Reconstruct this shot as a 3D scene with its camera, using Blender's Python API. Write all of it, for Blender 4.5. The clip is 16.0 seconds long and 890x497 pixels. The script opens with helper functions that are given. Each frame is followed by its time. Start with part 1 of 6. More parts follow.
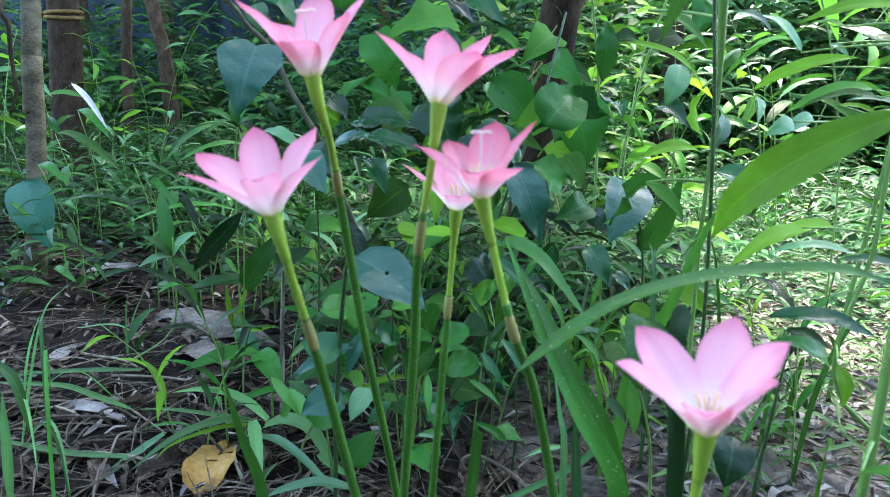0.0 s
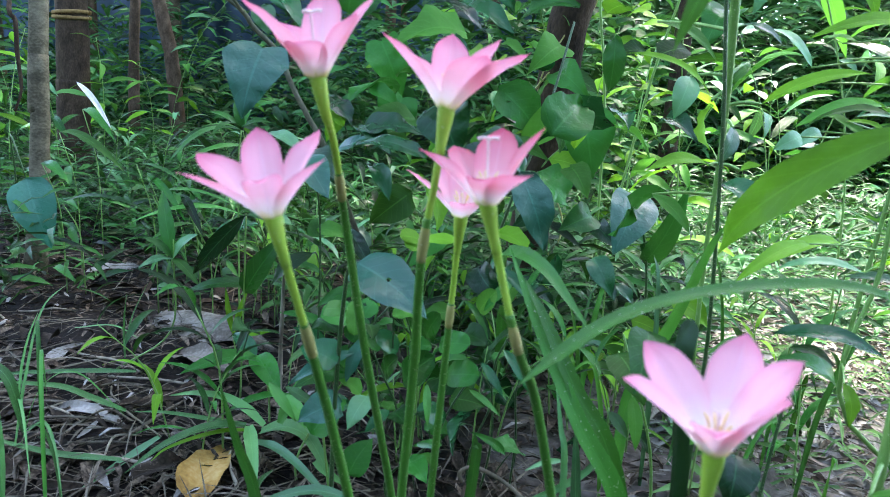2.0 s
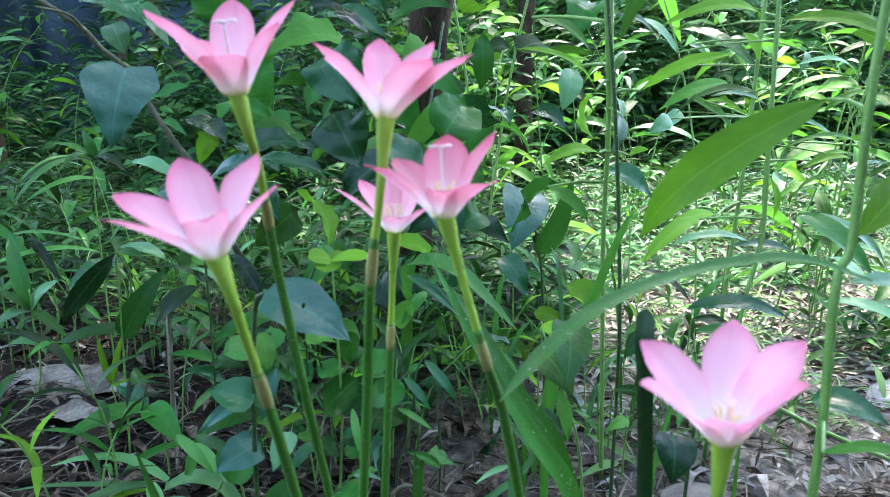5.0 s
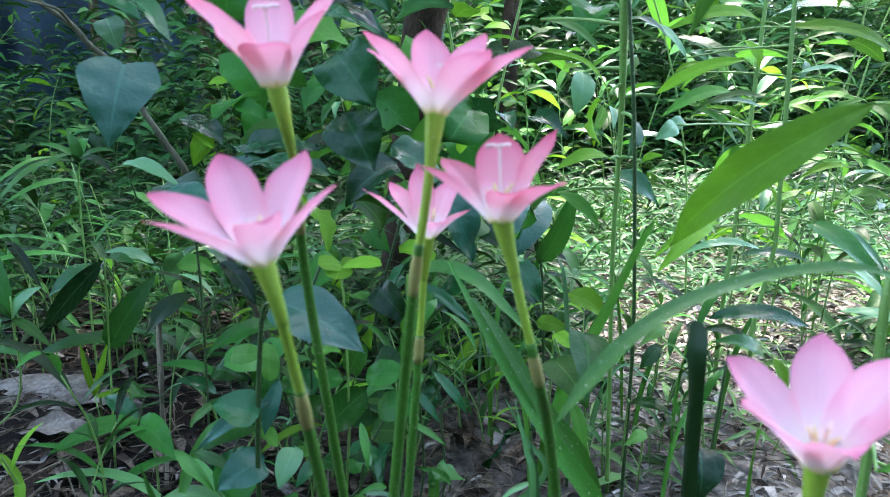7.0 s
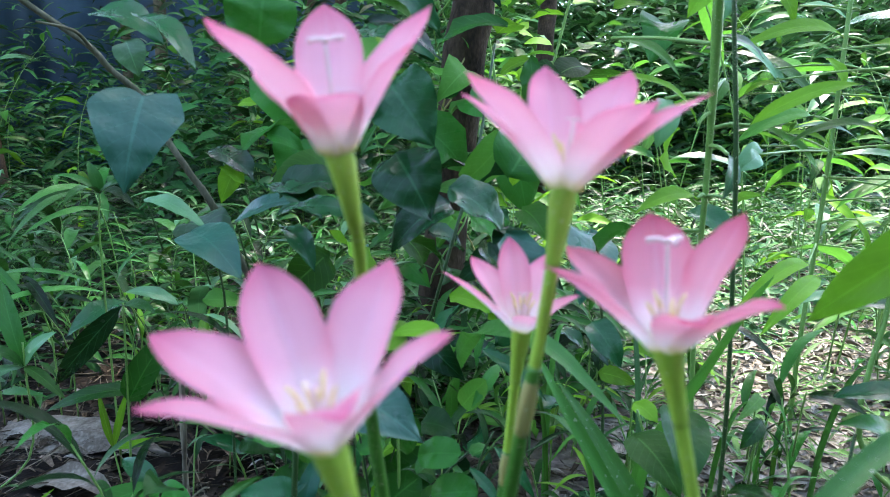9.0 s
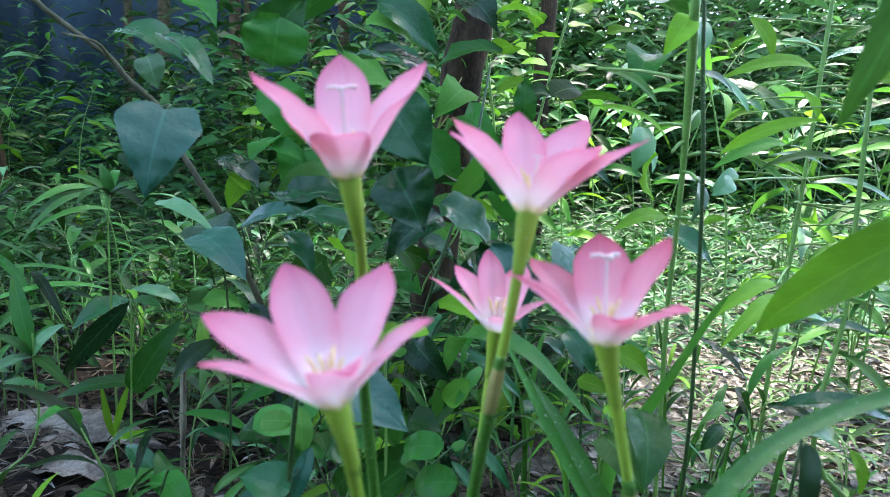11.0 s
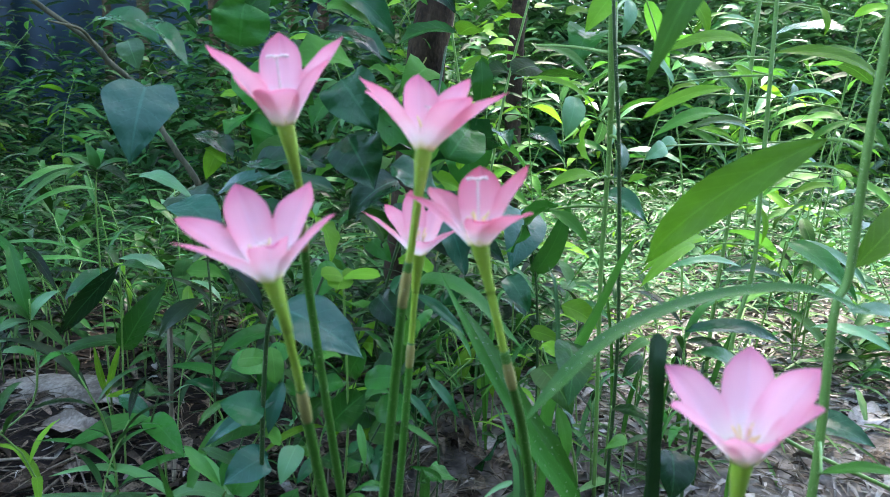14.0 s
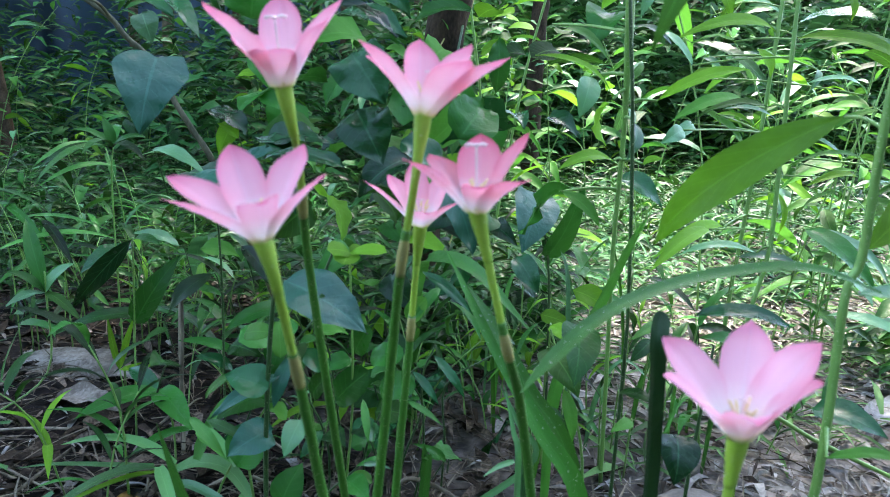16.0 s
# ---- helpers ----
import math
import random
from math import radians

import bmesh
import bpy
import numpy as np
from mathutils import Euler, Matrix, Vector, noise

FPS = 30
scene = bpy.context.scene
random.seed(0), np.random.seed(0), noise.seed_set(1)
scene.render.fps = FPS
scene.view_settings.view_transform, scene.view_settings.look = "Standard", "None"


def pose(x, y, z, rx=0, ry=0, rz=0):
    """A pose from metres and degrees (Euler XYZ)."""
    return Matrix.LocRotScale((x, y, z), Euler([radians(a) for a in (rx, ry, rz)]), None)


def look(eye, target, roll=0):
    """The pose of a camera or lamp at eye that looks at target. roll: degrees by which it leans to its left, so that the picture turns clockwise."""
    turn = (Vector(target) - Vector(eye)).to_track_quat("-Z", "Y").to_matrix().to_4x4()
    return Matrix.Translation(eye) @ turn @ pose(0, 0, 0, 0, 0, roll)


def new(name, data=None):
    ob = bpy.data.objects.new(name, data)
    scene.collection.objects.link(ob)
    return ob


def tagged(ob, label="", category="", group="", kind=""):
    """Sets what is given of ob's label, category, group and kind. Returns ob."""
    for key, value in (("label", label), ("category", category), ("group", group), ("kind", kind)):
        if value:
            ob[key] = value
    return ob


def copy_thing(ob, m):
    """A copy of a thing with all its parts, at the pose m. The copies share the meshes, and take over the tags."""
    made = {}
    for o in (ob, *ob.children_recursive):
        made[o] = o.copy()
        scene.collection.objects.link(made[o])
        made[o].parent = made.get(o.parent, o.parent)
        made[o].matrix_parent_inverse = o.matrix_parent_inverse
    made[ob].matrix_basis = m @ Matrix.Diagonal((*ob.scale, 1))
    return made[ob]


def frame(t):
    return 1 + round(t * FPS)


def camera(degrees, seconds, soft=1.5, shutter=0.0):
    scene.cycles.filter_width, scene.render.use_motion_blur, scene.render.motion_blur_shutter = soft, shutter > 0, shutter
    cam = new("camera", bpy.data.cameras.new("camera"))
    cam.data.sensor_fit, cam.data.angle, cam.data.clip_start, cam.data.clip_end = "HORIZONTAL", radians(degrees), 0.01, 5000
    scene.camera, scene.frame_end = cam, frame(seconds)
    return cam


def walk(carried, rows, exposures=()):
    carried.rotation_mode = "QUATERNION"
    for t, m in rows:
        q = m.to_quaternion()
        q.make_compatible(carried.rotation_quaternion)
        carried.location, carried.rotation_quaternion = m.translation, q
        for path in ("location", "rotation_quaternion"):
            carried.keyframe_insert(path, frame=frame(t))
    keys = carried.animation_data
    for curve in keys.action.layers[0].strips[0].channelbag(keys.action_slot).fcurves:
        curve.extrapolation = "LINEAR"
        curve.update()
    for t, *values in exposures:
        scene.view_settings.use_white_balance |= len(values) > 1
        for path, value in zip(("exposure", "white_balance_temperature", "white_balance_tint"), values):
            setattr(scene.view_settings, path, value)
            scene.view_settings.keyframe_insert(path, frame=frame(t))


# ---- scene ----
cam = camera(64.5, 16.0, soft=0.9)
cam.data.dof.use_dof = True
cam.data.dof.focus_distance = 1.2
cam.data.dof.aperture_fstop = 16.0
PATH = [
    (0.0, (0.0028, 0.0013, 0.3905), (-0.0052, 0.9797, 0.1839), 2.45),
    (0.5, (0.0005, 0.0023, 0.3904), (-0.0062, 0.9816, 0.1882), 2.65),
    (1.0, (-0.0012, 0.0040, 0.3909), (-0.0090, 0.9844, 0.1938), 3.04),
    (1.5, (-0.0014, 0.0051, 0.3898), (-0.0110, 0.9852, 0.1916), 3.23),
    (2.0, (0.0018, 0.0079, 0.3889), (-0.0091, 0.9886, 0.1934), 3.75),
    (2.5, (-0.0005, 0.0099, 0.3934), (0.0056, 0.9907, 0.1985), 1.94),
    (3.0, (0.0002, 0.0145, 0.3937), (0.0332, 0.9950, 0.1996), 1.44),
    (3.5, (-0.0072, 0.0237, 0.3901), (0.0594, 1.0028, 0.1978), 0.19),
    (4.0, (-0.0135, 0.0239, 0.3928), (0.1061, 0.9989, 0.2056), -0.49),
    (6.5, (-0.0615, 0.0504, 0.3825), (0.1480, 1.0110, 0.2002), -0.37),
    (7.0, (-0.0598, 0.0576, 0.3856), (0.1568, 1.0180, 0.2107), -0.13),
    (7.5, (-0.0746, 0.0840, 0.3925), (0.1131, 1.0531, 0.2323), -0.14),
    (8.0, (-0.0763, 0.1167, 0.3957), (0.1067, 1.0868, 0.2361), -0.23),
    (8.5, (-0.0749, 0.1351, 0.3992), (0.1015, 1.1058, 0.2359), -0.73),
    (9.0, (-0.0688, 0.1433, 0.4024), (0.1146, 1.1137, 0.2448), -0.33),
    (11.5, (-0.0750, 0.0806, 0.4117), (0.1166, 1.0517, 0.2691), 1.87),
    (12.0, (-0.0741, 0.0616, 0.4146), (0.1171, 1.0314, 0.2628), 1.43),
    (12.5, (-0.0736, 0.0548, 0.4128), (0.1161, 1.0244, 0.2581), 1.30),
    (13.0, (-0.0729, 0.0456, 0.4116), (0.1192, 1.0149, 0.2581), 1.05),
    (13.5, (-0.0694, 0.0282, 0.4061), (0.1323, 0.9955, 0.2526), 1.04),
    (14.0, (-0.0593, 0.0207, 0.3966), (0.1497, 0.9847, 0.2325), 0.69),
    (14.5, (-0.0567, 0.0234, 0.3926), (0.1502, 0.9874, 0.2257), 0.57),
    (15.0, (-0.0512, 0.0234, 0.3949), (0.1585, 0.9870, 0.2290), 1.11),
    (15.5, (-0.0491, 0.0185, 0.3926), (0.1475, 0.9840, 0.2217), 1.26),
    (16.0, (-0.0496, 0.0218, 0.3877), (0.1323, 0.9883, 0.2069), 1.65),
]
walk(cam, [(t, look(eye, target, roll)) for t, eye, target, roll in PATH], [(0.0, 3.89, 6720, 16.0), (4.0, 3.89, 6720, 16.0), (6.5, 3.78, 6720, 16.0), (8.0, 3.65, 6720, 16.0), (12.0, 3.65, 6720, 16.0), (16.0, 3.68, 6720, 16.0)])

# ---- sky, sun and exposure ----
SUN_ELEVATION, SUN_AZIMUTH = radians(64), radians(30)   # azimuth from +y towards +x
world = bpy.data.worlds.new("sky")
scene.world = world
world.use_nodes = True
sky = world.node_tree.nodes.new("ShaderNodeTexSky")
sky.sky_type = "NISHITA"
sky.sun_disc = False
sky.sun_elevation = SUN_ELEVATION
sky.sun_rotation = SUN_AZIMUTH
backing = world.node_tree.nodes["Background"]
backing.inputs["Strength"].default_value = 0.15
world.node_tree.links.new(sky.outputs[0], backing.inputs["Color"])
SUN_WAY = Vector((math.sin(SUN_AZIMUTH) * math.cos(SUN_ELEVATION), math.cos(SUN_AZIMUTH) * math.cos(SUN_ELEVATION), math.sin(SUN_ELEVATION)))
sun = new("sun", bpy.data.lights.new("sun", "SUN"))
sun.data.energy, sun.data.angle, sun.data.color = 1.98, radians(4.0), (1.0, 0.96, 0.88)
sun.matrix_world = look(SUN_WAY * 20, (0, 0, 0))


# ---- materials ----
def material(name, rough=0.5, spec=0.5):
    mat = bpy.data.materials.new(name)
    mat.use_nodes = True
    nodes = mat.node_tree.nodes
    bsdf = nodes["Principled BSDF"]
    bsdf.inputs["Roughness"].default_value = rough
    bsdf.inputs["Specular IOR Level"].default_value = spec
    return mat, nodes, mat.node_tree.links, bsdf


def math_node(nodes, links, op, a, b=None):
    node = nodes.new("ShaderNodeMath")
    node.operation = op
    for n, v in enumerate((a, b)):
        if v is None:
            continue
        if isinstance(v, (int, float)):
            node.inputs[n].default_value = v
        else:
            links.new(v, node.inputs[n])
    return node.outputs[0]


def mix_color(nodes, links, fac, a, b, blend="MIX"):
    node = nodes.new("ShaderNodeMix")
    node.data_type, node.blend_type = "RGBA", blend
    for socket, v in ((node.inputs[0], fac), (node.inputs[6], a), (node.inputs[7], b)):
        if isinstance(v, (int, float)):
            socket.default_value = v
        elif isinstance(v, tuple):
            socket.default_value = (*v, 1)
        else:
            links.new(v, socket)
    return node.outputs[2]


def noise_node(nodes, links, scale, detail=3.0, kind="Object", rough=0.5):
    coord = nodes.new("ShaderNodeTexCoord")
    node = nodes.new("ShaderNodeTexNoise")
    node.inputs["Scale"].default_value, node.inputs["Detail"].default_value = scale, detail
    node.inputs["Roughness"].default_value = rough
    links.new(coord.outputs[kind], node.inputs["Vector"])
    return node.outputs["Fac"]


def ramp(nodes, links, fac, stops):
    node = nodes.new("ShaderNodeValToRGB")
    node.color_ramp.elements[0].position, node.color_ramp.elements[0].color = stops[0][0], (*stops[0][1], 1)
    node.color_ramp.elements[1].position, node.color_ramp.elements[1].color = stops[-1][0], (*stops[-1][1], 1)
    for pos, col in stops[1:-1]:
        node.color_ramp.elements.new(pos).color = (*col, 1)
    links.new(fac, node.inputs[0])
    return node.outputs[0]


def bump(nodes, links, bsdf, height, strength, distance):
    node = nodes.new("ShaderNodeBump")
    node.inputs["Strength"].default_value, node.inputs["Distance"].default_value = strength, distance
    links.new(height, node.inputs["Height"])
    links.new(node.outputs[0], bsdf.inputs["Normal"])


def shade(nodes, links):
    """A number per leaf: each object and each island of a joined mesh has its own."""
    info, geo = nodes.new("ShaderNodeObjectInfo"), nodes.new("ShaderNodeNewGeometry")
    return math_node(nodes, links, "FRACT", math_node(nodes, links, "ADD", info.outputs["Random"], geo.outputs["Random Per Island"]))


def translucent(mat, nodes, links, bsdf, color, amount):
    thin, mixer = nodes.new("ShaderNodeBsdfTranslucent"), nodes.new("ShaderNodeMixShader")
    links.new(color, thin.inputs["Color"])
    mixer.inputs[0].default_value = amount
    links.new(bsdf.outputs[0], mixer.inputs[1])
    links.new(thin.outputs[0], mixer.inputs[2])
    links.new(mixer.outputs[0], nodes["Material Output"].inputs["Surface"])


def leaf_material(name, dark, light, rough=0.4, thin=0.3, veins=7.0, rib=0.35, parallel=False, spec=0.5, spots=0.25, dust=0.0):
    """Leaf with a midrib and side veins along its own UV, blotches, and a shade of its own for each leaf."""
    mat, nodes, links, bsdf = material(name, rough, spec)
    deep, fresh = tuple(0.30 * c for c in dark), tuple(1.24 * c for c in light)
    color = mix_color(nodes, links, shade(nodes, links), deep, fresh)
    uv = nodes.new("ShaderNodeUVMap")
    split = nodes.new("ShaderNodeSeparateXYZ")
    links.new(uv.outputs[0], split.inputs[0])
    off = math_node(nodes, links, "ABSOLUTE", math_node(nodes, links, "SUBTRACT", split.outputs[0], 0.5))
    mid = math_node(nodes, links, "LESS_THAN", off, 0.022)
    if parallel:
        line = math_node(nodes, links, "SINE", math_node(nodes, links, "MULTIPLY", off, 120.0))
        side = math_node(nodes, links, "GREATER_THAN", line, 0.6)
    else:
        lean = math_node(nodes, links, "SUBTRACT", split.outputs[1], math_node(nodes, links, "MULTIPLY", off, 0.45))
        saw = math_node(nodes, links, "FRACT", math_node(nodes, links, "MULTIPLY", lean, veins))
        side = math_node(nodes, links, "LESS_THAN", saw, 0.09)
    vein = math_node(nodes, links, "MAXIMUM", mid, math_node(nodes, links, "MULTIPLY", side, 0.45))
    blotch = noise_node(nodes, links, 45.0, 4.0)
    color = mix_color(nodes, links, math_node(nodes, links, "MULTIPLY", blotch, spots), color, tuple(0.45 * c for c in deep))
    pale = tuple(min(1.0, 1.5 * c + 0.02) for c in light)
    color = mix_color(nodes, links, math_node(nodes, links, "MULTIPLY", vein, rib), color, pale)
    if dust:
        specks = math_node(nodes, links, "GREATER_THAN", noise_node(nodes, links, 520.0, 2.0), 0.70)
        color = mix_color(nodes, links, math_node(nodes, links, "MULTIPLY", specks, dust), color, (0.50, 0.55, 0.45))
    links.new(color, bsdf.inputs["Base Color"])
    links.new(math_node(nodes, links, "ADD", math_node(nodes, links, "MULTIPLY", blotch, 0.25), rough - 0.12), bsdf.inputs["Roughness"])
    quilt = math_node(nodes, links, "MULTIPLY", noise_node(nodes, links, 90.0, 2.0), 2.2)
    bump(nodes, links, bsdf, math_node(nodes, links, "ADD", quilt, math_node(nodes, links, "SUBTRACT", blotch, vein)), 0.32, 0.0016)
    glow = mix_color(nodes, links, 0.2, color, (0.10, 0.30, 0.025))
    translucent(mat, nodes, links, bsdf, glow, thin)
    return mat


def rough_material(name, stops, scale, rough=0.8, stretch=None, relief=0.4, depth=0.004, kind="Object"):
    """Bark, soil, straw: a noise at two scales through a ramp, with relief."""
    mat, nodes, links, bsdf = material(name, rough, 0.12)
    coord, mapping = nodes.new("ShaderNodeTexCoord"), nodes.new("ShaderNodeMapping")
    mapping.inputs["Scale"].default_value = stretch or (1, 1, 1)
    links.new(coord.outputs[kind], mapping.inputs[0])
    big, fine = nodes.new("ShaderNodeTexNoise"), nodes.new("ShaderNodeTexNoise")
    for node, s in ((big, scale), (fine, scale * 7)):
        node.inputs["Scale"].default_value, node.inputs["Detail"].default_value = s, 6.0
        links.new(mapping.outputs[0], node.inputs["Vector"])
    both = math_node(nodes, links, "ADD", math_node(nodes, links, "MULTIPLY", big.outputs[0], 0.6), math_node(nodes, links, "MULTIPLY", fine.outputs[0], 0.4))
    tone = math_node(nodes, links, "ADD", both, math_node(nodes, links, "MULTIPLY", math_node(nodes, links, "SUBTRACT", shade(nodes, links), 0.5), 0.18))
    links.new(ramp(nodes, links, tone, stops), bsdf.inputs["Base Color"])
    bump(nodes, links, bsdf, both, relief, depth)
    return mat


def tepal_material(name, middle, upper, tip):
    """Pink tepal: white at the throat, paler middle, fine streaks, deeper at the tip."""
    mat, nodes, links, bsdf = material(name, 0.55, 0.3)
    uv, split = nodes.new("ShaderNodeUVMap"), nodes.new("ShaderNodeSeparateXYZ")
    links.new(uv.outputs[0], split.inputs[0])
    along = ramp(nodes, links, split.outputs[1], [(0.0, (0.62, 0.72, 0.22)), (0.05, (0.94, 0.94, 0.70)), (0.11, (0.98, 0.97, 0.88)), (0.22, (0.97, 0.84, 0.81)), (0.40, middle), (0.74, upper), (0.97, tip)])
    mapping, fine = nodes.new("ShaderNodeMapping"), nodes.new("ShaderNodeTexNoise")
    mapping.inputs["Scale"].default_value = (26, 1.6, 1)
    links.new(uv.outputs[0], mapping.inputs[0])
    links.new(mapping.outputs[0], fine.inputs["Vector"])
    fine.inputs["Scale"].default_value, fine.inputs["Detail"].default_value = 1.0, 3.0
    off = math_node(nodes, links, "ABSOLUTE", math_node(nodes, links, "SUBTRACT", split.outputs[0], 0.5))
    color = mix_color(nodes, links, math_node(nodes, links, "MULTIPLY", fine.outputs[0], 0.22), along, (0.74, 0.20, 0.38))
    color = mix_color(nodes, links, math_node(nodes, links, "MULTIPLY", math_node(nodes, links, "LESS_THAN", off, 0.03), 0.10), color, (0.95, 0.75, 0.86))
    rim = math_node(nodes, links, "MULTIPLY", math_node(nodes, links, "POWER", math_node(nodes, links, "MULTIPLY", off, 2.0), 4.0), math_node(nodes, links, "MULTIPLY", split.outputs[1], 0.95))
    color = mix_color(nodes, links, rim, color, tip)
    links.new(color, bsdf.inputs["Base Color"])
    bump(nodes, links, bsdf, fine.outputs[0], 0.3, 0.0008)
    translucent(mat, nodes, links, bsdf, color, 0.48)
    return mat


def stem_material(name, low, high, rough=0.45):
    mat, nodes, links, bsdf = material(name, rough, 0.4)
    streak = nodes.new("ShaderNodeTexNoise")
    coord, mapping = nodes.new("ShaderNodeTexCoord"), nodes.new("ShaderNodeMapping")
    mapping.inputs["Scale"].default_value = (160, 160, 14)
    links.new(coord.outputs["Object"], mapping.inputs[0])
    links.new(mapping.outputs[0], streak.inputs["Vector"])
    streak.inputs["Detail"].default_value = 3.0
    specks = noise_node(nodes, links, 900.0, 1.0)
    color = mix_color(nodes, links, streak.outputs[0], low, high)
    color = mix_color(nodes, links, math_node(nodes, links, "MULTIPLY", math_node(nodes, links, "GREATER_THAN", specks, 0.70), 0.5), color, (0.55, 0.6, 0.4))
    links.new(color, bsdf.inputs["Base Color"])
    bump(nodes, links, bsdf, streak.outputs[0], 0.2, 0.0006)
    return mat


DARK_LEAF = leaf_material("dark_glossy_leaf", (0.006, 0.055, 0.016), (0.011, 0.090, 0.026), 0.24, 0.12, 8.0, 0.35, spec=0.22)
VINE_LEAF = leaf_material("vine_leaf", (0.003, 0.030, 0.005), (0.028, 0.175, 0.024), 0.30, 0.30, 7.0, 0.25, spec=0.16)
BLUE_LEAF = leaf_material("blue_green_leaf", (0.040, 0.24, 0.14), (0.019, 0.12, 0.070), 0.30, 0.12, 7.0, 0.30, spec=0.30)
BIG_LEAF = leaf_material("spotted_large_leaf", (0.17, 0.43, 0.016), (0.085, 0.25, 0.011), 0.45, 0.50, 9.0, 0.22, spec=0.22, spots=0.8)
HERB_LEAF = leaf_material("herb_leaf", (0.020, 0.10, 0.015), (0.070, 0.25, 0.030), 0.55, 0.38, 9.0, 0.28, spec=0.18)
PALE_LEAF = leaf_material("pale_herb_leaf", (0.050, 0.20, 0.08), (0.10, 0.30, 0.11), 0.36, 0.30, 9.0, 0.28, spec=0.55)
# Yellow-green leaf; backlight and sun are put into its raised brightness.
BRIGHT_LEAF = leaf_material("sun_tinted_yellow_green_leaf", (0.26, 0.64, 0.034), (0.17, 0.43, 0.024), 0.55, 0.50, 7.0, 0.28, spec=0.22)
GRASS_LEAF = leaf_material("grass_blade", (0.025, 0.16, 0.020), (0.060, 0.27, 0.035), 0.45, 0.34, 7.0, 0.22, parallel=True, spec=0.4)
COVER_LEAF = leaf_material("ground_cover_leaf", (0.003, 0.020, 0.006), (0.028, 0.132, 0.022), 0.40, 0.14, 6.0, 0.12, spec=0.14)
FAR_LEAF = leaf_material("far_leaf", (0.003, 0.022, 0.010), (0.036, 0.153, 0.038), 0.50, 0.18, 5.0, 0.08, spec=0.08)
# Lit copy of the ground cover leaf: sunlight is put into its lighter green.
SUN_TINTED_COVER = leaf_material("sun_tinted_ground_cover_leaf", (0.055, 0.19, 0.062), (0.062, 0.205, 0.070), 0.48, 0.32, 6.0, 0.12, spec=0.25)
# Lighter teal copy of the far leaf, with sun and haze in its colour.
HAZE_TINTED_LEAF = leaf_material("sun_haze_tinted_far_leaf", (0.055, 0.19, 0.075), (0.105, 0.29, 0.090), 0.50, 0.35, 5.0, 0.08, spec=0.15)
TEPAL = tepal_material("pink_tepal", (0.95, 0.55, 0.60), (0.91, 0.40, 0.485), (0.80, 0.18, 0.29))
DEEP_TEPAL = tepal_material("deep_pink_tepal", (0.91, 0.43, 0.48), (0.85, 0.29, 0.365), (0.71, 0.11, 0.19))
PALE_TEPAL = tepal_material("pale_pink_tepal", (0.96, 0.62, 0.67), (0.93, 0.48, 0.56), (0.82, 0.25, 0.37))
TUBE = stem_material("flower_tube", (0.20, 0.38, 0.025), (0.36, 0.54, 0.07))
BRANCH = rough_material("grey_green_branch", [(0.3, (0.040, 0.044, 0.024)), (0.7, (0.15, 0.15, 0.095))], 60.0, 0.8, (1, 1, 0.4))
SCAPE = stem_material("flower_scape", (0.028, 0.13, 0.014), (0.070, 0.23, 0.030), 0.38)
SPATHE = stem_material("dry_sheath", (0.22, 0.24, 0.05), (0.36, 0.31, 0.12), 0.55)
HERB_STEM = stem_material("herb_stem", (0.08, 0.21, 0.035), (0.18, 0.34, 0.08))
# Dark green rod leaf; shade on it is put into this near-black colour.
ROD_LEAF = leaf_material("dark_shade_tinted_leaf", (0.008, 0.035, 0.010), (0.012, 0.050, 0.014), 0.5, 0.05, 5.0, 0.1, parallel=True, spec=0.3)
DARK_STEM = stem_material("dark_green_stem", (0.015, 0.05, 0.015), (0.04, 0.10, 0.025))
TWIG = rough_material("twig_bark", [(0.3, (0.025, 0.021, 0.014)), (0.7, (0.20, 0.175, 0.125))], 60.0, 0.8, (1, 1, 0.25))
BARK = rough_material("brown_bark", [(0.30, (0.012, 0.008, 0.005)), (0.50, (0.045, 0.030, 0.018)), (0.72, (0.115, 0.080, 0.052))], 30.0, 0.85, (1, 1, 0.5), 0.8, 0.006)
GREY_BARK = rough_material("grey_bark", [(0.30, (0.020, 0.018, 0.010)), (0.52, (0.068, 0.058, 0.034)), (0.72, (0.16, 0.14, 0.088))], 24.0, 0.85, (1, 1, 1.6), 0.6, 0.004)
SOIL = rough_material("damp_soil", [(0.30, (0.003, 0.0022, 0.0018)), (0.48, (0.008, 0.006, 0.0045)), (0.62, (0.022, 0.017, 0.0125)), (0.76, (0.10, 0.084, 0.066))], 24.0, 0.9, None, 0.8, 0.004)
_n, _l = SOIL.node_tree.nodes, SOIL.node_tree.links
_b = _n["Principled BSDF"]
# Pale dusty soil round the open floor; some of its sunlight is this colour.
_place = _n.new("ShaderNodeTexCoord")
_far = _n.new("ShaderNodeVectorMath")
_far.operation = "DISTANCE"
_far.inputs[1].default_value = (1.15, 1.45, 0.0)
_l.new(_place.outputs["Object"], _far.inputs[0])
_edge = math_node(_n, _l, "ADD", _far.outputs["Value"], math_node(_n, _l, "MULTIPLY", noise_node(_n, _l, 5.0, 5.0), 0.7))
_sunny_dust = ramp(_n, _l, math_node(_n, _l, "DIVIDE", _edge, 1.75), [(0.80, (1, 1, 1)), (1.0, (0, 0, 0))])
_sunny_dust_tone = ramp(_n, _l, noise_node(_n, _l, 60.0, 6.0), [(0.3, (0.05, 0.045, 0.037)), (0.5, (0.13, 0.117, 0.10)), (0.7, (0.24, 0.22, 0.19))])
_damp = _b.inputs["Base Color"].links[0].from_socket
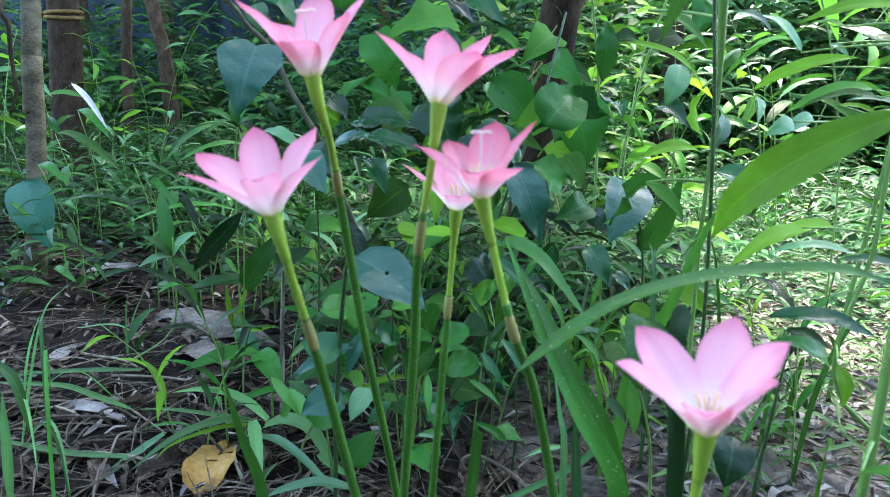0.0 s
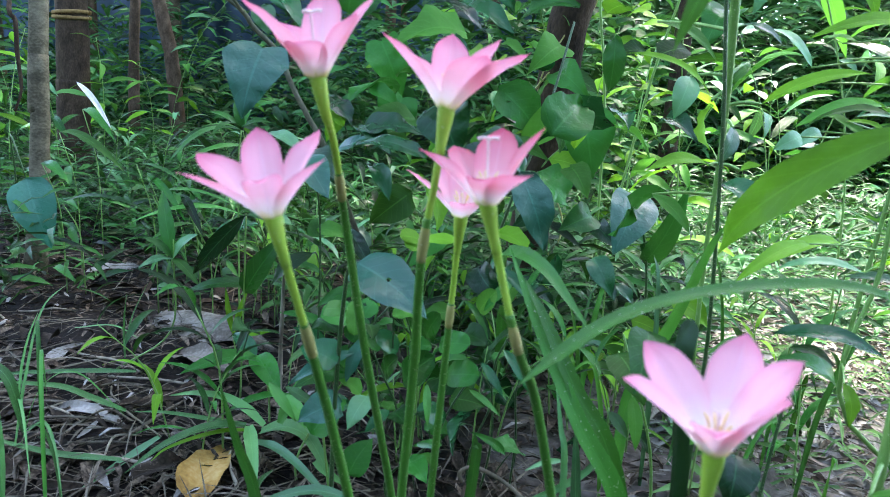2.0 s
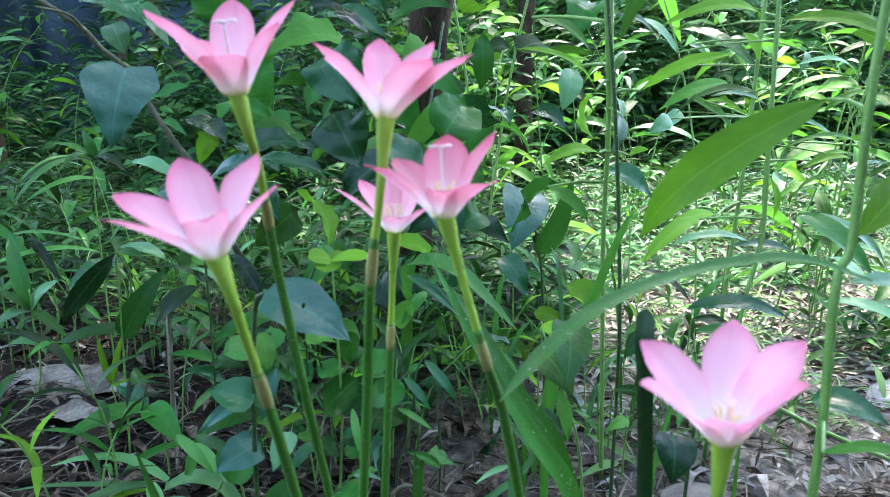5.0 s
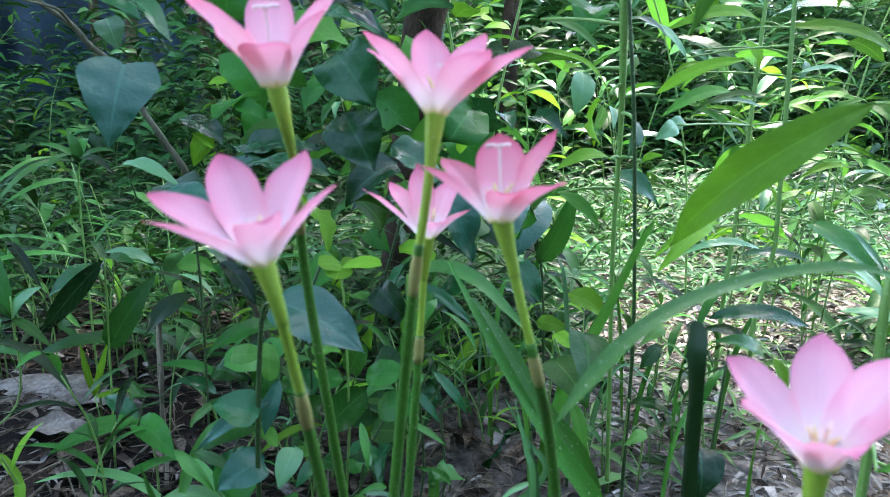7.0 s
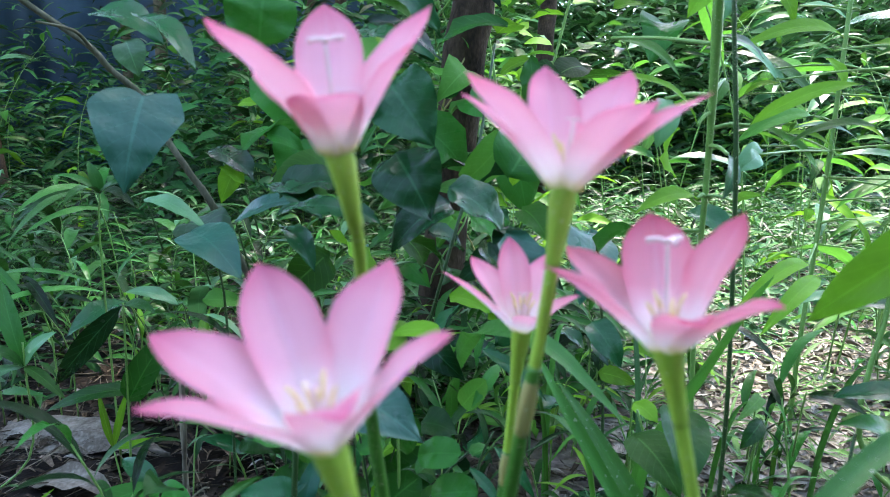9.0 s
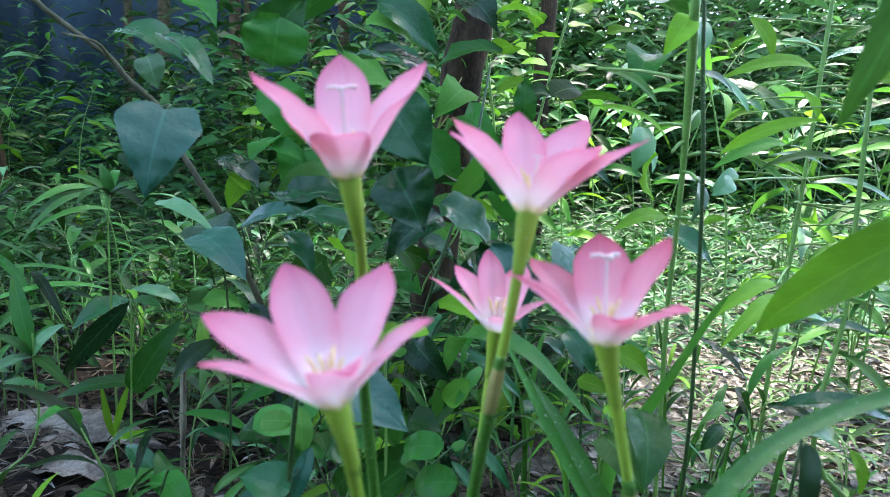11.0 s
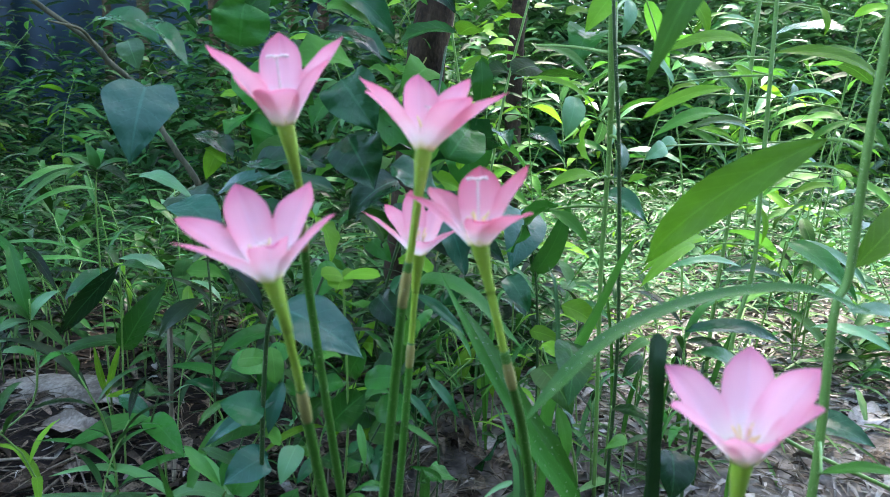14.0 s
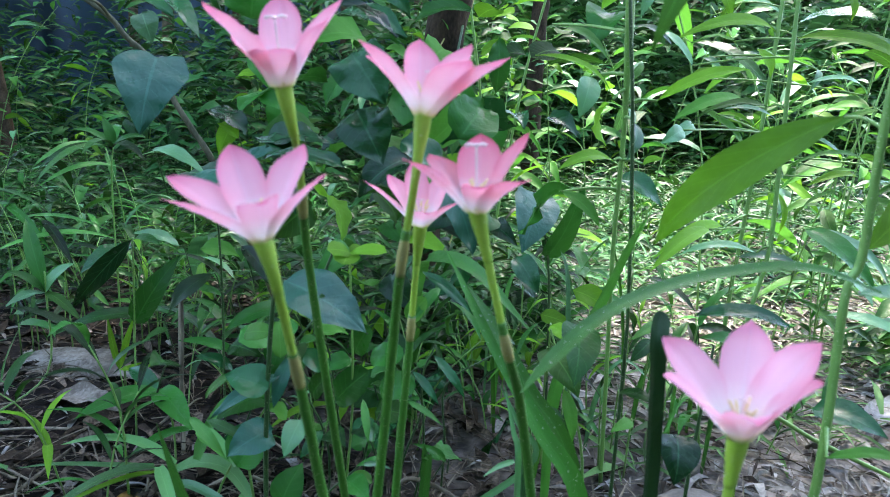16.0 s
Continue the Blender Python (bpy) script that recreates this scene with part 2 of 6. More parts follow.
_l.new(mix_color(_n, _l, _sunny_dust, _damp, _sunny_dust_tone), _b.inputs["Base Color"])
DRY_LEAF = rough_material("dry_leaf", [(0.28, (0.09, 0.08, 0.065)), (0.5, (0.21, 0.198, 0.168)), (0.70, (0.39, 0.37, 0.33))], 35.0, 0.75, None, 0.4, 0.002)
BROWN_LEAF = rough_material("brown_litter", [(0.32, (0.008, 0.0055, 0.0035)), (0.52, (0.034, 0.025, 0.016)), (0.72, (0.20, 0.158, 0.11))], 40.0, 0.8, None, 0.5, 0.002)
BLEACHED_LEAF = rough_material("bleached_leaf", [(0.3, (0.42, 0.40, 0.35)), (0.7, (0.74, 0.71, 0.66))], 35.0, 0.7, None, 0.4, 0.002)
GREY_DRY_LEAF = rough_material("grey_dry_leaf", [(0.30, (0.030, 0.025, 0.018)), (0.5, (0.115, 0.10, 0.076)), (0.7, (0.28, 0.255, 0.21))], 26.0, 0.75, None, 0.5, 0.002)
OCHRE_LEAF = rough_material("ochre_leaf", [(0.30, (0.14, 0.07, 0.018)), (0.5, (0.34, 0.20, 0.05)), (0.72, (0.45, 0.32, 0.13))], 30.0, 0.7, None, 0.4, 0.002)
TUFT_LEAF = leaf_material("light_tuft_blade", (0.075, 0.28, 0.065), (0.15, 0.41, 0.12), 0.42, 0.34, 7.0, 0.25, parallel=True, spec=0.4)
STRAP_LEAF = leaf_material("dusty_strap_leaf", (0.06, 0.32, 0.028), (0.042, 0.22, 0.026), 0.42, 0.32, 7.0, 0.30, parallel=True, spec=0.35, dust=0.55)
LITTER_GRASS = leaf_material("pale_litter_grass", (0.06, 0.18, 0.045), (0.15, 0.31, 0.09), 0.5, 0.35, 6.0, 0.12, parallel=True, spec=0.25)
STRAW = rough_material("pale_straw", [(0.3, (0.13, 0.11, 0.075)), (0.7, (0.36, 0.32, 0.23))], 60.0, 0.8, (1, 1, 0.25))
STONE = rough_material("stone", [(0.3, (0.07, 0.06, 0.05)), (0.7, (0.20, 0.18, 0.15))], 30.0, 0.85)
STAMEN, _n, _l, _b = material("pale_stamen", 0.6)
_l.new(mix_color(_n, _l, noise_node(_n, _l, 300.0), (0.78, 0.56, 0.52), (0.84, 0.68, 0.62)), _b.inputs["Base Color"])
ANTHER, _n, _l, _b = material("yellow_anther", 0.7)
_l.new(mix_color(_n, _l, noise_node(_n, _l, 400.0), (0.80, 0.62, 0.24), (0.86, 0.72, 0.38)), _b.inputs["Base Color"])
CORD = rough_material("tan_cord", [(0.3, (0.10, 0.06, 0.02)), (0.7, (0.27, 0.18, 0.07))], 90.0, 0.8)
TARP, _n, _l, _b = material("blue_net", 0.7)
_l.new(ramp(_n, _l, noise_node(_n, _l, 1.6, 5.0), [(0.3, (0.010, 0.028, 0.050)), (0.55, (0.028, 0.075, 0.125)), (0.75, (0.075, 0.16, 0.24))]), _b.inputs["Base Color"])

# ---- building blocks ----
R = random.Random(7)


def mesh_object(name, mesh, mat, parent=None, label=""):
    ob = new(name, mesh)
    if mat and not mesh.materials:
        mesh.materials.append(mat)
    ob.parent = parent
    if label:
        ob["label"] = label
    return ob


def finish(name, bm):
    mesh = bpy.data.meshes.new(name)
    bm.to_mesh(mesh)
    bm.free()
    mesh.polygons.foreach_set("use_smooth", [True] * len(mesh.polygons))
    return mesh


def part(name, bm, mat, parent=None, label=""):
    return mesh_object(name, finish(name, bm), mat, parent, label)


def thing(name, at, label, category, group="", kind=""):
    ob = new(name)
    ob.empty_display_size = 0.02
    ob.location = at
    return tagged(ob, label, category, group, kind)


def smooth_line(points, steps=6):
    """A Catmull-Rom line through the points."""
    p = [Vector(q) for q in points]
    p = [2 * p[0] - p[1], *p, 2 * p[-1] - p[-2]]
    out = []
    for a, b, c, d in zip(p, p[1:], p[2:], p[3:]):
        for n in range(steps):
            t = n / steps
            out.append(0.5 * (2 * b + (c - a) * t + (2 * a - 5 * b + 4 * c - d) * t * t + (3 * b - a - 3 * c + d) * t ** 3))
    return out + [p[-2]]


def tube(points, radii, sides=10, steps=5, origin=(0, 0, 0), wobble=0.0, flat=1.0):
    """A round stem along a smooth line; radii are given at the points."""
    line = smooth_line(points, steps)
    marks = np.linspace(0, 1, len(radii))
    bm, rings, origin = bmesh.new(), [], Vector(origin)
    side = None
    for n, p in enumerate(line):
        way = (line[min(n + 1, len(line) - 1)] - line[max(n - 1, 0)]).normalized()
        if side is None:
            side = way.orthogonal().normalized()
        side = (side - way * side.dot(way)).normalized()
        other = way.cross(side)
        r = float(np.interp(n / (len(line) - 1), marks, radii))
        ring = []
        for k in range(sides):
            a = 2 * math.pi * k / sides
            rr = r * (1 + wobble * (noise.noise(p * (0.35 / max(r, 1e-3)) + Vector((math.cos(a), math.sin(a), 0)))))
            ring.append(bm.verts.new(p - origin + (side * math.cos(a) + other * math.sin(a) * flat) * rr))
        rings.append(ring)
    for a, b in zip(rings, rings[1:]):
        for k in range(sides):
            bm.faces.new((a[k], a[(k + 1) % sides], b[(k + 1) % sides], b[k]))
    bm.faces.new(rings[0][::-1])
    bm.faces.new(rings[-1])
    return bm


PROFILES = {
    "lance": lambda s: (s ** 0.75) * ((1 - s) ** 1.0) * 2.05,
    "ovate": lambda s: (s ** 0.5) * ((1 - s) ** 1.05) * 2.62,
    "heart": lambda s: min(1.0, 0.60 + 1.7 * s) * (1 - s ** 1.5) ** 1.05 * 1.16,
    "round": lambda s: (s ** 0.5) * ((1 - s) ** 0.45) * 1.92,
    "blade": lambda s: min(1.0, 0.55 + s * 2.2) * (1 - s ** 2.6) ** 0.9,
    "blunt": lambda s: min(1.0, 0.7 + s) * min(1.0, (1 - s) * 16 + 0.10) ** 0.6,
    "strap": lambda s: min(1.0, 0.35 + s * 3) * min(1.0, (1 - s) * 5 + 0.02) ** 0.7,
}


def leaf_line(line, width, up, profile="lance", fold=0.25, ripple=0.0, cols=2, origin=(0, 0, 0), notch=0.0, twist=0.0):
    """A leaf along a line of points: its width follows the profile, it is folded at the midrib and rippled at the edge."""
    shape, up, origin = PROFILES[profile], Vector(up), Vector(origin)
    bm = bmesh.new()
    uv = bm.loops.layers.uv.new("UVMap")
    rows, coords = [], {}
    seed = Vector((line[0].x * 91 + 3, line[0].z * 77, line[-1].y * 53))
    for n, p in enumerate(line):
        s = n / (len(line) - 1)
        way = (line[min(n + 1, len(line) - 1)] - line[max(n - 1, 0)]).normalized()
        side = way.cross(up)
        side = (side if side.length > 1e-4 else way.orthogonal()).normalized()
        nor = side.cross(way)
        if twist:
            turn = Matrix.Rotation(twist * s, 3, way)
            side, nor = turn @ side, turn @ nor
        half = 0.5 * width * shape(s)
        row = []
        for c in range(-cols, cols + 1):
            u = c / cols
            rise = fold * abs(u) * half + ripple * width * abs(u) * noise.noise(seed + Vector((s * 5, u * 1.2, 0)))
            back = -notch * width * max(0.0, 1 - s * 6) * math.sin(min(1.0, abs(u)) * math.pi * 0.75)
            v = bm.verts.new(p - origin + side * (u * half) + nor * rise + way * back)
            coords[v] = (0.5 + 0.5 * u, s)
            row.append(v)
        rows.append(row)
    for a, b in zip(rows, rows[1:]):
        for k in range(2 * cols):
            f = bm.faces.new((a[k], a[k + 1], b[k + 1], b[k]))
            for loop in f.loops:
                loop[uv].uv = coords[loop.vert]
    return bm


def leaf(name, base, tip, width, mat, parent=None, profile="lance", arch=0.12, up=(0, -0.35, 1), fold=0.25, ripple=0.08, label="", rows=12, cols=2, notch=0.0, twist=0.0):
    """A leaf from base to tip that arches towards its upper side."""
    base, tip = Vector(base), Vector(tip)
    run = tip - base
    rise = Vector(up) - run * (Vector(up).dot(run) / run.length_squared)
    rise = rise.normalized() if rise.length > 1e-5 else Vector((0, 0, 1))
    line = [base + run * (n / rows) + rise * (arch * run.length * 4 * (n / rows) * (1 - n / rows)) for n in range(rows + 1)]
    origin = parent.matrix_world.translation if parent else Vector((0, 0, 0))
    if parent:
        origin = Vector(parent.location)
    return part(name, leaf_line(line, width, up, profile, fold, ripple, cols, origin, notch, twist), mat, parent, label)


def stalk(name, points, radii, mat, parent, sides=8, label="", wobble=0.0, steps=5):
    return part(name, tube(points, radii, sides, steps, parent.location if parent else (0, 0, 0), wobble), mat, parent, label)


class Heap:
    """Very many small leaves joined into one mesh."""

    def __init__(self):
        self.verts, self.faces, self.uvs, self.count = [], [], [], 0

    def template(self, rows, profile, fold, arch):
        v, f, uv = [], [], []
        for n in range(rows + 1):
            s = n / rows
            half = 0.5 * PROFILES[profile](min(max(s, 0.03), 0.995))
            lift = arch * 4 * s * (1 - s) - arch * 1.2 * s
            for u in (-1, 0, 1):
                v.append((u * half, s, lift, fold * abs(u) * half * 0.5))
                uv.append((0.5 + 0.5 * u, s))
        for n in range(rows):
            for k in (0, 1):
                f.append((3 * n + k, 3 * n + k + 1, 3 * n + k + 4, 3 * n + k + 3))
        return np.array(v), np.array(f), np.array(uv)

    def add(self, shape, place, way, up, length, width):
        """way: from base to tip; up: the leaf's upper side."""
        v, f, uv = shape
        way = way / np.linalg.norm(way)
        side = np.cross(way, up)
        size = np.linalg.norm(side)
        side = side / size if size > 1e-4 else np.array((1.0, 0, 0))
        nor = np.cross(side, way)
        self.verts.append(np.asarray(place) + np.outer(v[:, 0] * width, side) + np.outer(v[:, 1] * length, way) + np.outer(v[:, 2] * length + v[:, 3] * width, nor))
        self.faces.append(f + self.count)
        self.uvs.append(uv[f.ravel()])
        self.count += len(v)

    def build(self, name, mat, label="", category="", parent=None):
        mesh = bpy.data.meshes.new(name)
        verts, faces = np.concatenate(self.verts), np.concatenate(self.faces)
        mesh.from_pydata(verts.tolist(), [], faces.tolist())
        layer = mesh.uv_layers.new(name="UVMap")
        layer.data.foreach_set("uv", np.concatenate(self.uvs).ravel())
        mesh.polygons.foreach_set("use_smooth", [True] * len(mesh.polygons))
        ob = mesh_object(name, mesh, mat, parent)
        return tagged(ob, label, category, "", "stuff")


# ---- the ground ----
def height(x, y):
    """The lie of the ground: uneven soil near by, a slow rise far off."""
    p = Vector((x, y, 0))
    near = 0.014 * noise.noise(p * 3.1) + 0.009 * noise.noise(p * 9.0) + 0.005 * noise.noise(p * 27.0)
    far = max(0.0, y - 2.5)
    return near + 0.02 * far + 0.03 * noise.noise(p * 0.7) * min(1.0, far)


def ground_sheet():
    xs = np.concatenate([np.linspace(-60, -6, 10)[:-1], np.linspace(-6, -1.6, 16)[:-1], np.linspace(-1.6, 2.2, 150), np.linspace(2.2, 7, 16)[1:], np.linspace(7, 60, 10)[1:]])
    ys = np.concatenate([np.linspace(-30, -0.6, 10)[:-1], np.linspace(-0.6, 0.3, 12)[:-1], np.linspace(0.3, 3.2, 130), np.linspace(3.2, 9, 20)[1:], np.linspace(9, 80, 12)[1:]])
    verts = [(x, y, height(x, y)) for y in ys for x in xs]
    w = len(xs)
    faces = [(j * w + i, j * w + i + 1, (j + 1) * w + i + 1, (j + 1) * w + i) for j in range(len(ys) - 1) for i in range(w - 1)]
    mesh = bpy.data.meshes.new("ground")
    mesh.from_pydata(verts, [], faces)
    mesh.polygons.foreach_set("use_smooth", [True] * len(faces))
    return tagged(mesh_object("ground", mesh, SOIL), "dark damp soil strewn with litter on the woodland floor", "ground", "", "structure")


ground_sheet()


def on_ground(x, y, lift=0.0):
    return Vector((x, y, height(x, y) + lift))


# ---- rain lilies ----
def rain_lily(stem, axis, tepals, label, tepal_width=0.0155, style_long=0.016, skin=TEPAL):
    """A rain lily: scape, dry sheath, pedicel, green tube, six tepals, six stamens and a pistil.
    tepals: for each one where round the axis it stands, how far it leans out (degrees), its length and how much its tip rolls back."""
    foot = Vector(stem[-1])
    lily = thing("rain_lily", foot, label, "flower", "rain lilies in the clump")
    line = smooth_line(stem, 12)
    run = [0.0]
    for a, b in zip(line, line[1:]):
        run.append(run[-1] + (b - a).length)

    def between(a, b):
        return [p for p, d in zip(line, run) if a <= d <= b]

    whole = run[-1]
    sheath = min(0.062, 0.42 * whole)
    pedicel, scape = between(0.016, sheath + 0.006), between(sheath - 0.012, whole)
    stalk("pedicel", pedicel, [0.0019, 0.0017, 0.0018], TUBE, lily, 12, "yellow-green flower stalk", steps=2)
    stalk("scape", scape, [0.0020, 0.0023, 0.0026, 0.0029], SCAPE, lily, 12, "smooth dark green stem", steps=2)
    stalk("spathe", between(sheath - 0.011, sheath + 0.011), [0.0019, 0.0024, 0.0025, 0.0022], SPATHE, lily, 12, "dry brownish sheath", steps=2)
    base = Vector(stem[0])
    ax = Vector((*axis, 1.0)).normalized()
    r = (Vector((1, 0, 0)) - ax * ax.x).normalized()
    s = ax.cross(r)
    neck = between(0.0, 0.024)
    stalk("perianth_tube", [base + ax * 0.0005, *neck[1:]], [0.0037, 0.0036, 0.0032, 0.0027, 0.0023, 0.0020], TUBE, lily, 14, "green funnel under the petals", steps=2)
    for k, (around, lean, length, roll) in enumerate(tepals):
        phi, th = math.radians(around), math.radians(lean)
        out = r * math.cos(phi) + s * math.sin(phi)
        tip = base + length * (math.cos(th) * ax + math.sin(th) * out) + (out - ax * 0.5) * roll
        start = base + out * (0.0035 + 0.0005 * (k % 2)) - ax * 0.0015
        low, high = 0.84 * th, 0.95 * th
        pull = base + length * 0.32 * (math.cos(low) * ax + math.sin(low) * out) + out * 0.003
        pull2 = base + length * 0.72 * (math.cos(high) * ax + math.sin(high) * out) + ax * (roll * 0.9)
        rows, pts = 20, []
        for n in range(rows + 1):
            t = n / rows
            pts.append(start * (1 - t) ** 3 + pull * (3 * t * (1 - t) ** 2) + pull2 * (3 * t * t * (1 - t)) + tip * t ** 3)
        wide = tepal_width * (1.08 if k % 2 else 0.94) * (1 - 45 * roll)
        part("tepal", tepal(pts, wide, base, ax, out, lily.location, k), skin, lily, "pink petal paling to white at its base")
    for k in range(6):
        phi = math.radians(k * 60 + tepals[0][0] + 20)
        out = r * math.cos(phi) + s * math.sin(phi)
        a, b = base + ax * 0.002 + out * 0.0020, base + ax * (0.0080 + 0.002 * (k % 2)) + out * 0.0034
        filament = stalk("stamen", [a, (a + b) / 2 + ax * 0.001, b], [0.0005, 0.00045, 0.0004], STAMEN, lily, 6, "pale filament")
        part("anther", tube([b - out * 0.0012 - ax * 0.0026, b + ax * 0.0004, b + out * 0.0012 + ax * 0.0024], [0.0003, 0.00055, 0.0003], 7, 3, lily.location), ANTHER, filament, "yellow anther")
    a, b = base + ax * 0.004, base + ax * style_long - s * 0.001
    style = stalk("pistil", [a, (a + b) / 2, b], [0.0006, 0.0005, 0.0005], STAMEN, lily, 6, "white style")
    lobe = 1.0 if style_long > 0.02 else 0.45
    for k in range(3):
        out = r * math.cos(k * 2.1 + 0.4) + s * math.sin(k * 2.1 + 0.4)
        part("stigma", tube([b, b + out * 0.0022 * lobe + ax * 0.0008, b + out * 0.0048 * lobe + ax * 0.0004], [0.0007 * lobe, 0.0006 * lobe, 0.0008 * lobe], 6, 3, lily.location), STAMEN, style, "white three-lobed stigma")
    return lily


def tepal(pts, width, base, ax, out, origin, k):
    """One petal: hollowed along its length, pointed, its edge a little wavy and its rim curled."""
    bm = bmesh.new()
    uv = bm.loops.layers.uv.new("UVMap")
    rows, coords, cols = [], {}, 4
    tangent = ax.cross(out).normalized()
    seed = Vector((k * 3.3, base.x * 70, base.z * 50))
    for n, p in enumerate(pts):
        s = n / (len(pts) - 1)
        way = (pts[min(n + 1, len(pts) - 1)] - pts[max(n - 1, 0)]).normalized()
        nor = tangent.cross(way).normalized()
        if nor.dot(ax) < 0 and nor.dot(out) > 0:
            nor = -nor
        shape = (0.52 + 0.48 * math.sin(math.pi / 2 * min(1.0, s / 0.54)) ** 1.3) if s < 0.58 else max(0.0, 1 - ((s - 0.58) / 0.42) ** 2.1)
        half = 0.5 * width * shape
        row = []
        for c in range(-cols, cols + 1):
            u = c / cols
            cup = (0.34 * (1 - s) + 0.10) * half * u * u - 0.08 * half * math.exp(-(u * 6) ** 2)
            wave = 0.06 * width * abs(u) ** 1.5 * noise.noise(seed + Vector((s * 4.0, u, 0)))
            v = bm.verts.new(p - Vector(origin) + tangent * (u * half) + nor * (cup + wave))
            coords[v] = (0.5 + 0.5 * u, s)
            row.append(v)
        rows.append(row)
    for a, b in zip(rows, rows[1:]):
        for c in range(2 * cols):
            f = bm.faces.new((a[c], a[c + 1], b[c + 1], b[c]))
            for loop in f.loops:
                loop[uv].uv = coords[loop.vert]
    bmesh.ops.remove_doubles(bm, verts=bm.verts, dist=0.00002)
    return bm


PINK = "pink rain lily on a slender green stem"
rain_lily([(-0.0619, 0.3208, 0.3999), (-0.0589, 0.3243, 0.3849), (-0.0560, 0.3374, 0.3668), (-0.0531, 0.3647, 0.3227), (-0.0433, 0.3933, 0.2435), (-0.0277, 0.4492, 0.1203), (-0.0150, 0.4900, 0.0000)],
          (-0.10, -0.15), ((-147, 42, 0.0435, 0), (-102, 46, 0.0225, 0.003), (-20, 42, 0.0330, 0), (19, 43, 0.0427, 0), (87, 41, 0.0450, 0), (146, 44, 0.0300, 0)), PINK + ", tallest of the clump", 0.0188, 0.025)
rain_lily([(-0.0048, 0.3161, 0.3900), (-0.0080, 0.3198, 0.3568), (-0.0124, 0.3262, 0.3186), (-0.0143, 0.3510, 0.2523), (-0.0202, 0.3886, 0.1206), (-0.0250, 0.4200, 0.0000)],
          (0.12, 0.02), ((-164, 54, 0.0398, 0), (-61, 47, 0.0322, 0.001), (-25, 52, 0.0417, 0), (27, 32, 0.0377, 0), (103, 28, 0.0354, 0), (143, 56, 0.0380, 0)), PINK + ", petals swept wide", 0.018, 0.016)
rain_lily([(-0.0677, 0.2723, 0.3456), (-0.0630, 0.2738, 0.3275), (-0.0556, 0.2974, 0.2801), (-0.0487, 0.3211, 0.2307), (-0.0318, 0.3686, 0.1108), (-0.0180, 0.4100, 0.0000)],
          (-0.23, -0.12), ((-149, 52, 0.0374, 0), (-76, 48, 0.0286, 0.005), (-20, 57, 0.0344, 0), (41, 47, 0.0380, 0), (104, 41, 0.0397, 0), (157, 50, 0.0392, 0)), PINK + ", its petals spread wide", 0.0168, 0.012)
rain_lily([(0.0050, 0.3831, 0.3335), (0.0040, 0.3904, 0.3038), (0.0018, 0.4011, 0.2455), (-0.0026, 0.4286, 0.1207), (-0.0060, 0.4500, 0.0000)],
          (-0.01, -0.03), ((-176, 53, 0.0378, 0), (-86, 62, 0.0201, 0.002), (-16, 60, 0.0241, 0), (40, 39, 0.0315, 0), (105, 18, 0.0334, 0), (137, 42, 0.0321, 0)), "small pink rain lily half hidden behind taller blooms", 0.0145, 0.012)
rain_lily([(0.0144, 0.2953, 0.3524), (0.0197, 0.2973, 0.3333), (0.0330, 0.3052, 0.2880), (0.0483, 0.3290, 0.2477), (0.0740, 0.3672, 0.1410), (0.1000, 0.4000, 0.0000)],
          (-0.05, 0.02), ((-100, 57, 0.0220, 0.004), (-56, 64, 0.0296, 0.001), (7, 38, 0.0379, 0), (71, 38, 0.0374, 0), (116, 56, 0.0387, 0), (168, 54, 0.0357, 0)), PINK + ", deeper pink", 0.0168, 0.025, DEEP_TEPAL)
rain_lily([(0.0926, 0.2250, 0.2856), (0.0924, 0.2291, 0.2398), (0.0909, 0.2385, 0.1199), (0.0900, 0.2500, 0.0000)],
          (-0.16, -0.26), ((-172, 44, 0.0455, 0), (-110, 35, 0.0277, 0.005), (-50, 37, 0.0374, 0), (-6, 35, 0.0411, 0), (57, 48, 0.0401, 0), (131, 46, 0.0404, 0)), PINK + ", low and pale", 0.019, 0.014, PALE_TEPAL)


# ---- strap leaves and grass ----
def blade(points, width, label="long green grass blade arching over the soil", mat=None, up=(0, -1, 0.6), fold=0.3, profile="blade", name="grass_blade", ripple=0.02, group="", twist=0.0):
    line = smooth_line(points, 7)
    foot = Vector(points[0])
    ob = part(name, leaf_line(line, width, up, profile, fold, ripple, 2, foot, 0.0, twist), mat or GRASS_LEAF)
    ob.location = foot
    return tagged(ob, label, "grass", group)


STRAP = "broad ribbed green strap leaf speckled with dust"
blade([(0.125, 0.44, 0.0), (0.1200, 0.4200, 0.1380), (0.0910, 0.4300, 0.1950), (0.0640, 0.4600, 0.2460), (0.0400, 0.5000, 0.3000)], 0.0135, STRAP, STRAP_LEAF, name="strap_leaf")
blade([(0.150, 0.43, 0.0), (0.1160, 0.4300, 0.1630), (0.0880, 0.4400, 0.2140), (0.0670, 0.4600, 0.2540), (0.0520, 0.4800, 0.2790)], 0.0125, STRAP, STRAP_LEAF, name="strap_leaf")
blade([(0.07, 0.86, 0.0), (0.066, 0.82, 0.15), (0.0440, 0.6400, 0.2540), (0.0560, 0.5700, 0.2770), (0.0740, 0.5400, 0.2720), (0.0900, 0.5200, 0.2550), (0.1060, 0.5000, 0.2360)], 0.016, "drooping dark green strap leaf behind the flowers", GRASS_LEAF, name="strap_leaf")
